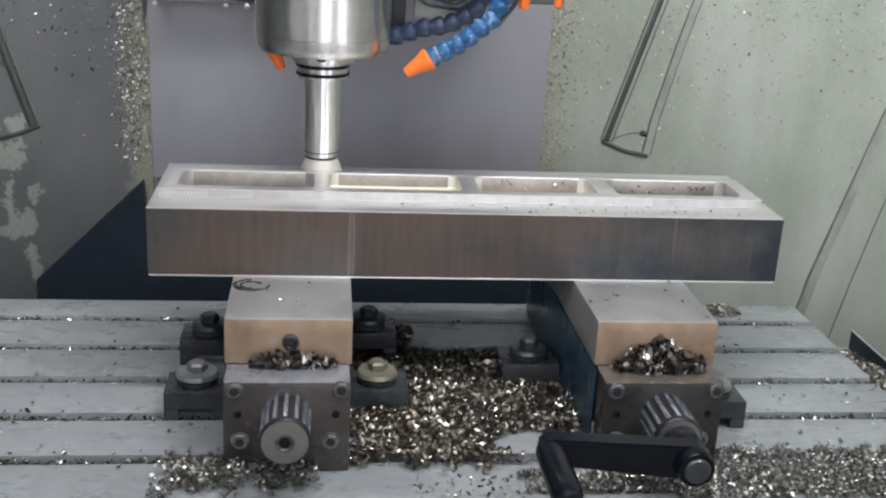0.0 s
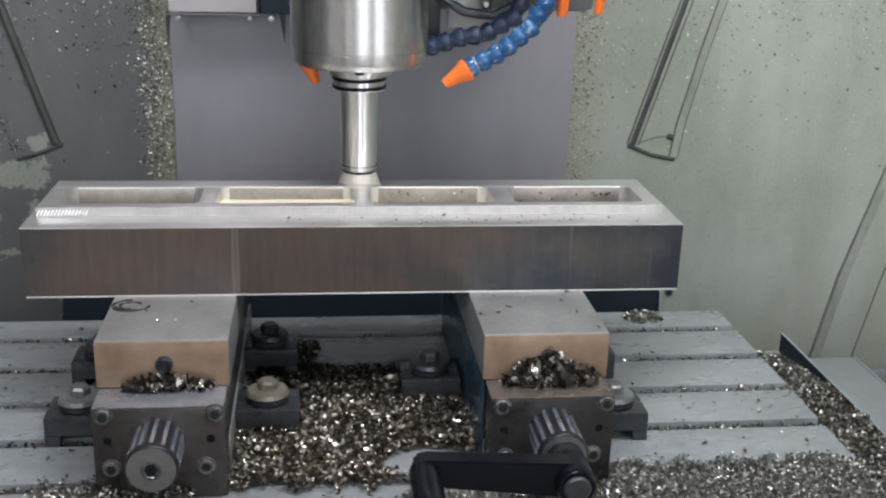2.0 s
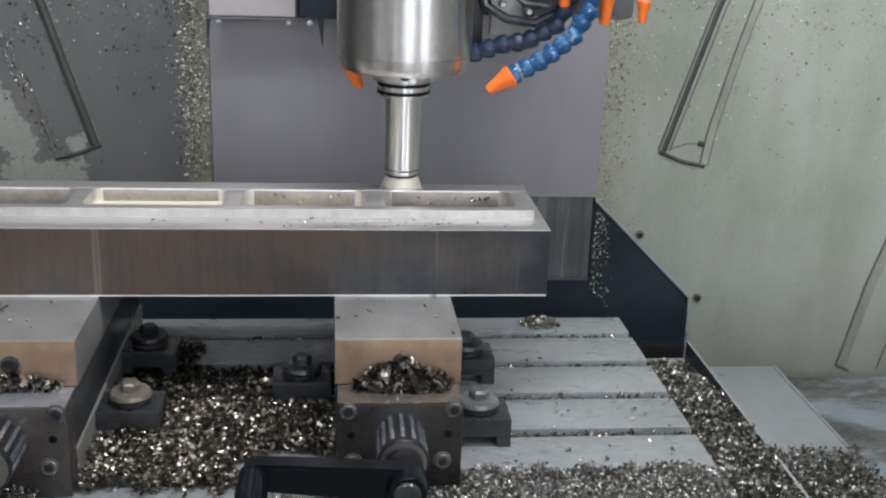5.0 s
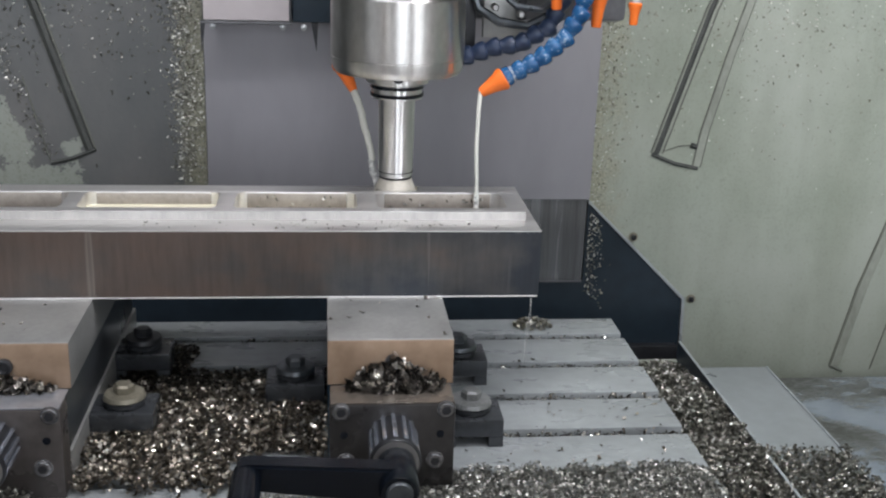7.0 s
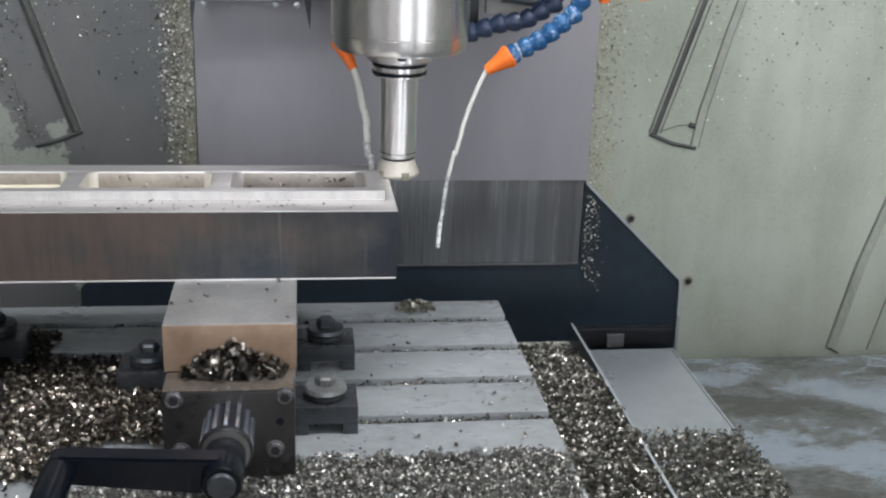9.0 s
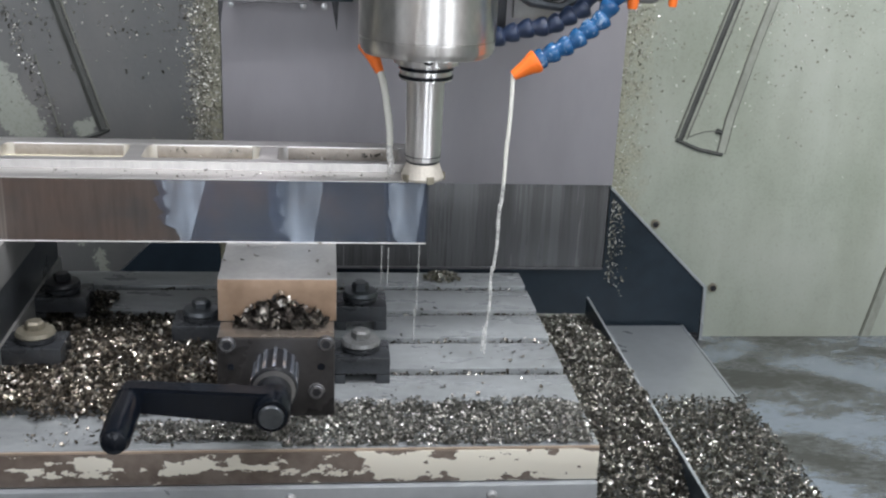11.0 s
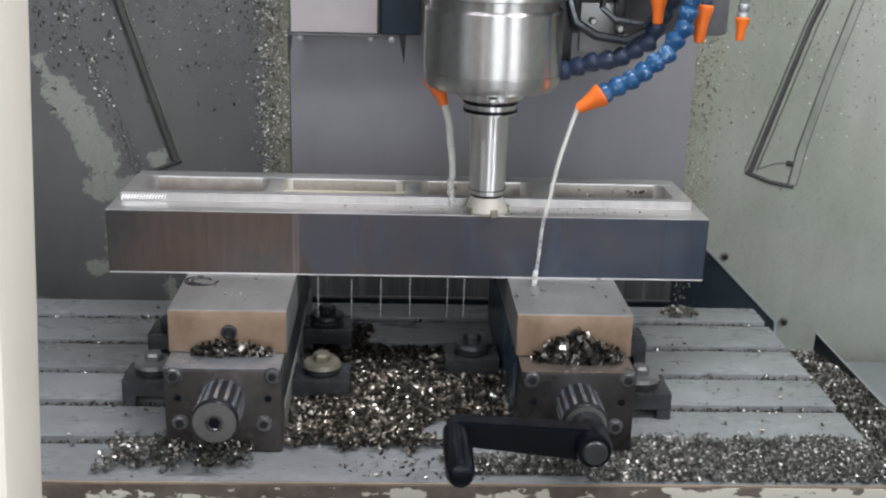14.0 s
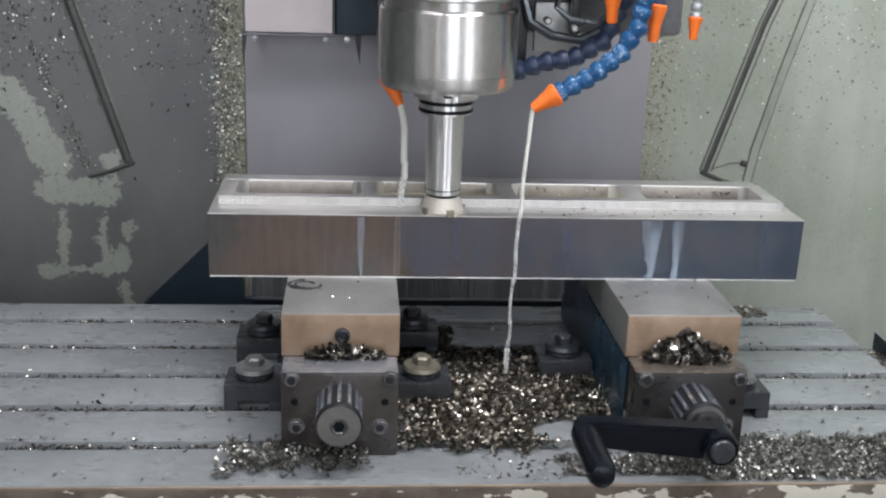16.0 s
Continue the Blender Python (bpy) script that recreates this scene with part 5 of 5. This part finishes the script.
def spray():
    """Streaks thrown off the turning cutter at the end of the bar."""
    ob = thing("coolant_spray", "streaks of coolant flung off the cutter", "coolant")
    rng, rows = random.Random(77), []
    # thin streaks, wide soft streaks, haze and the foaming core round the holder
    meshes = [drop_mesh("streak", 0.016 + 0.010 * k, 0.0004 + 0.0002 * k, 0.0005, 90 + k, STREAK) for k in range(4)]
    veils = [drop_mesh("veil", 0.05 + 0.02 * k, 0.0012 + 0.0007 * k, 0.0030, 140 + k, VEIL) for k in range(3)]
    puffs = [drop_mesh("mist_puff", 0.045 + 0.018 * k, 0.007 + 0.003 * k, 0.015, 190 + k, HAZE) for k in range(3)]
    cores = [drop_mesh("foam", 0.034 + 0.010 * k, 0.0014 + 0.0008 * k, 0.0036, 290 + k, FOAM) for k in range(3)]
    for i in range(350):
        name, kit = ("foam", cores) if i < 24 else ("mist_puff", puffs) if i < 44 else ("veil", veils) if i < 124 else ("streak", meshes)
        o = new(name, kit[i % len(kit)])
        o.parent = ob
        rest = pose(rng.uniform(-0.03, 0.03), rng.uniform(-0.03, 0.03), 0.42)
        a = radians(rng.triangular(-118, 15, -62))
        d = Vector((math.cos(a), rng.uniform(-0.35, 0.15), math.sin(a))).normalized()
        reach = {"foam": 0.055, "mist_puff": 0.17, "veil": 0.19, "streak": 0.26}[name]
        r = 0.006 + reach * rng.random() ** (1.0 if name == "foam" else 0.9)
        start = Vector((rng.gauss(0.004, 0.010), -0.016, rng.gauss(0.268, 0.012)))
        sag = Vector((0, 0, -1.6 * r * r))
        p1, p2 = start + d * r + sag, start + d * (r + 0.03) + sag * 1.4
        d1 = (d + Vector((0, 0, -3.0 * r))).normalized()
        fall = p2 + d * 0.05 + Vector((0.0, 0, -0.3))
        low = Vector((fall.x, fall.y, -0.6))
        down = (d + Vector((0, 0, -1.2))).normalized()
        rows.append((o, [(0.0, rest), (10.15, rest), (10.3, aim(p1, d1)), (10.6, aim(p2, d1)), (10.75, aim(fall, down)), (10.9, aim(low, down)), (16.0, aim(low, down))]))
    # tongues torn off the bar's upper edge, and the sheet racing along its ledge
    strips = [drop_mesh("tongue", 0.030 + 0.012 * k, 0.0012 + 0.0005 * k, 0.0007, 390 + k, FOAM) for k in range(4)]
    for i in range(64):
        o = new("tongue", strips[i % 4])
        o.parent = ob
        # two bursts: a long one far down the ledge and a short one near the end
        far = i % 3 > 0
        u = rng.random()
        x = (-0.135 if far else -0.075) - (0.060 if far else 0.03) * u + rng.gauss(0, 0.006)
        z = 0.219 - (0.068 if far else 0.036) * u * rng.uniform(0.5, 1.1)
        d = Vector((-0.75 + rng.gauss(0, 0.22), -0.15, -0.66 + rng.gauss(0, 0.2))).normalized()
        rest = pose(0.03 * math.cos(i), 0.03 * math.sin(i), 0.42)
        p = Vector((x, -0.044 - 0.006 * rng.random(), z))
        q = p + Vector((-0.02, -0.015, -0.02))
        low = Vector((q.x, -0.10, -0.6))
        rows.append((o, [(0.0, rest), (10.2, rest), (10.42, aim(p, d)), (10.56, aim(p + d * 0.012, d)), (10.72, aim(q + Vector((0, -0.02, -0.12)), d)), (10.85, aim(low, d)), (16.0, aim(low, d))]))
    for i in range(14):
        x = -0.03 - 0.014 * i
        o = new("foam", cores[i % 3])
        o.parent = ob
        hit, low = pose(x, -0.012 - 0.016 * (i % 2), 0.226, 0, 90), pose(x, -0.10, -0.6, 0, 90)
        rest = pose(0.004 * (i % 3), 0.01, 0.42)
        rows.append((o, [(0.0, rest), (10.1, rest), (10.3, hit), (10.55, pose(x - 0.02, -0.022, 0.225, 0, 90)), (10.75, pose(x - 0.02, -0.07, 0.1, 0, 90)), (10.9, low), (16.0, low)]))
    # the thick beam that strikes the holder, in pieces that wait inside the hose
    for i in range(6):
        o = new("beam_piece", drop_mesh("beam_piece", 0.026, 0.0046 + 0.0007 * i, 0.0053 + 0.0007 * i, 150 + i, COOLANT if i < 4 else MIST))
        o.parent = ob
        inner = Vector((0.130, -0.036, 0.378))
        rest = aim(inner, (RIGHT_TIP - inner).normalized())
        p, d = along(RIGHT_TIP, Vector((0.043, -0.039, 0.321)), Vector((-0.012, -0.040, 0.279)), 0.0205 * (i + 0.5))
        q, e = along(RIGHT_TIP, Vector((0.030, -0.041, 0.26)), Vector((0.0, -0.043, 0.15)), 0.03 * (i + 0.5))
        low = Vector((q.x, q.y, -0.6))
        rows.append((o, [(0.0, rest), (10.0, rest), (10.2, aim(p, d)), (10.6, aim(p, d)), (10.72, aim(q, e)), (10.85, aim(low, e)), (16.0, aim(low, e))]))
    arc_mesh = drop_mesh("arc_piece", 0.034, 0.0016, 0.0026, 96, FOAM)
    arc = [(0.112, 0.228), (0.130, 0.225), (0.148, 0.219), (0.165, 0.210), (0.180, 0.197), (0.192, 0.180), (0.203, 0.160), (0.213, 0.138), (0.222, 0.114), (0.230, 0.088), (0.237, 0.060)]
    for i in range(len(arc) * 2):
        k, side = i % len(arc), i // len(arc)
        (ax, az), (bx, bz) = arc[max(0, k - 1)], arc[min(len(arc) - 1, k + 1)]
        o = new("arc_piece", arc_mesh if side == 0 else veils[k % 3])
        o.parent = ob
        rest = pose(0.004 * (i % 3) - 0.004, 0.003 * (i % 4), 0.42)
        d = Vector((bx - ax, 0, bz - az)).normalized()
        p = Vector((arc[k][0] - 0.012 * side * k / 10, -0.01 + 0.004 * side, arc[k][1] - 0.010 * side))
        low, fall = Vector((p.x + 0.10, 0.0, -0.6)), Vector((0.2, 0, -1)).normalized()
        rows.append((o, [(0.0, rest), (12.2, rest), (12.35, aim(p, d)), (12.65, aim(p + d * 0.008, d)), (12.9, aim(low, fall)), (16.0, aim(low, fall))]))
    return rows


WATER += spray()


def film():
    """Milky runs over the side of the bar and the threads that drip from it; they ride with the bar."""
    ob = rides(thing("coolant_film", "milky coolant running down the bar's side", "coolant"))
    rng, rows = random.Random(31), []
    # from x to x, how ragged its left edge is, first and last second, wet or milky
    runs = [(0.470, 0.5215, 0.006, 10.3, 16.5, WET), (0.335, 0.4698, 0.012, 10.45, 16.5, WET), (0.205, 0.3349, 0.030, 10.6, 11.4, WET), (0.228, 0.3348, 0.016, 12.0, 16.5, WET), (0.097, 0.2278, 0.018, 12.75, 16.5, WET), (0.036, 0.0968, 0.014, 13.2, 16.5, WET),
            (0.475, 0.519, 0.010, 10.3, 11.3, FILM), (0.345, 0.40, 0.02, 10.6, 11.6, FILM), (0.215, 0.265, 0.02, 10.6, 11.2, FILM), (0.228, 0.300, 0.018, 12.2, 12.7, FILM), (0.46, 0.515, 0.02, 12.2, 13.2, FILM), (0.285, 0.45, 0.03, 12.15, 13.1, FILM), (0.16, 0.30, 0.03, 12.85, 13.3, FILM), (0.097, 0.175, 0.018, 12.8, 13.15, FILM), (0.24, 0.30, 0.024, 12.8, 13.3, FILM),
            (0.036, 0.080, 0.014, 13.25, 13.8, FILM), (0.025, 0.075, 0.02, 15.3, 15.6, FILM), (-0.013, -0.004, 0.003, 15.6, 16.5, FILM), (0.325, 0.350, 0.012, 15.5, 16.5, FILM), (0.362, 0.376, 0.006, 15.5, 16.5, FILM)]
    for n, (x0, x1, rag, t0, t1, mat) in enumerate(runs):
        zb, zt = 0.1497, 0.2236
        wave = [rng.uniform(0, 6.28) for _ in range(4)]
        x1 = min(0.5215, x1 + 0.8 * rag) if mat is WET else x1
        out = [(x1, zb), (x1, zt)]
        for k in range(25):
            u = k / 24
            # the edge leans in as it runs down, in ragged steps
            lean = rag * (0.9 * u ** 1.6 + 0.28 * math.sin(7 * u + wave[0]) * u + 0.16 * math.sin(19 * u + wave[1]) + 0.10 * math.sin(43 * u + wave[2]))
            out.append((min(x1 - 0.0015, x0 + max(0.0, lean)), zt + (zb - zt) * u))
        if mat is FILM:
            out[0] = (x0 + (x1 - x0) * rng.uniform(0.55, 0.8), zb)
        lift = 0.1597 + 0.0004 * (n % 4) + (0.0018 if mat is FILM else 0.0)
        o = new("film_piece", mesh_of("film_piece", prism(out, -lift - 0.0003, -lift), mat, 0))
        o.parent = ob
        shelf, down = pose(0, 0.016, -0.001), pose(0, -0.004, -0.26)
        keys = [(0.0, shelf), (t0 - 0.25, shelf), (t0, pose(0, 0, 0)), (min(t1, 15.9), pose(0, 0, -0.0006)), (16.0, pose(0, 0, -0.0008))]
        if t1 < 15.65:
            keys[4:] = [(t1 + 0.25, down), (16.0, down)]
        rows.append((o, keys))
    threads = [(0.516, 0.146, 6.6, 7.9), (0.513, 0.110, 7.0, 8.3), (0.462, 0.146, 7.7, 8.4), (0.463, 0.108, 7.7, 8.4), (0.515, 0.146, 10.4, 13.5), (0.514, 0.105, 10.4, 13.5), (0.512, 0.065, 10.4, 12.9), (0.470, 0.146, 10.4, 11.3), (0.478, 0.140, 10.4, 11.4), (0.262, 0.145, 12.3, 13.3), (0.262, 0.11, 12.3, 13.3),
               (0.10, 0.146, 13.0, 14.0), (0.135, 0.144, 13.2, 14.3), (0.215, 0.146, 13.3, 14.4), (0.17, 0.146, 13.6, 15.9), (0.17, 0.105, 14.2, 15.0), (0.205, 0.147, 14.9, 15.9), (0.043, 0.14, 15.4, 15.9), (0.30, 0.146, 13.4, 14.2), (0.06, 0.146, 13.3, 14.1), (0.09, 0.12, 12.9, 13.4), (0.235, 0.146, 13.4, 14.6), (0.25, 0.12, 12.2, 12.9), (0.49, 0.12, 12.3, 13.3), (0.505, 0.14, 11.2, 13.8)]
    mesh = drop_mesh("thread", 0.052, 0.0011, 0.0006, 8, FOAM)
    for x, z, t0, t1 in threads:
        o = new("thread", mesh)
        o.parent = ob
        shelf, hang, low = pose(min(x, 0.50), -0.138, 0.186), pose(x, -0.157, z - 0.02), pose(x, -0.157, -0.1)
        rows.append((o, [(0.0, shelf), (t0 - 0.2, shelf), (t0, hang), (t1, pose(x, -0.157, z - 0.03)), (min(t1 + 0.25, 15.98), low), (16.0, low)]))
    return rows


WATER += film()


# ---- what moves ----
def motions():
    for ob in CARRIED:
        base = ob.matrix_basis.copy()
        walk(ob, [(t, pose(x, y, 0) @ base) for t, x, y in TABLE])
    for ob in SADDLE:
        walk(ob, [(t, pose(0, y, 0)) for t, x, y in TABLE])
    for ob, rows in WATER:
        walk(ob, rows)


motions()
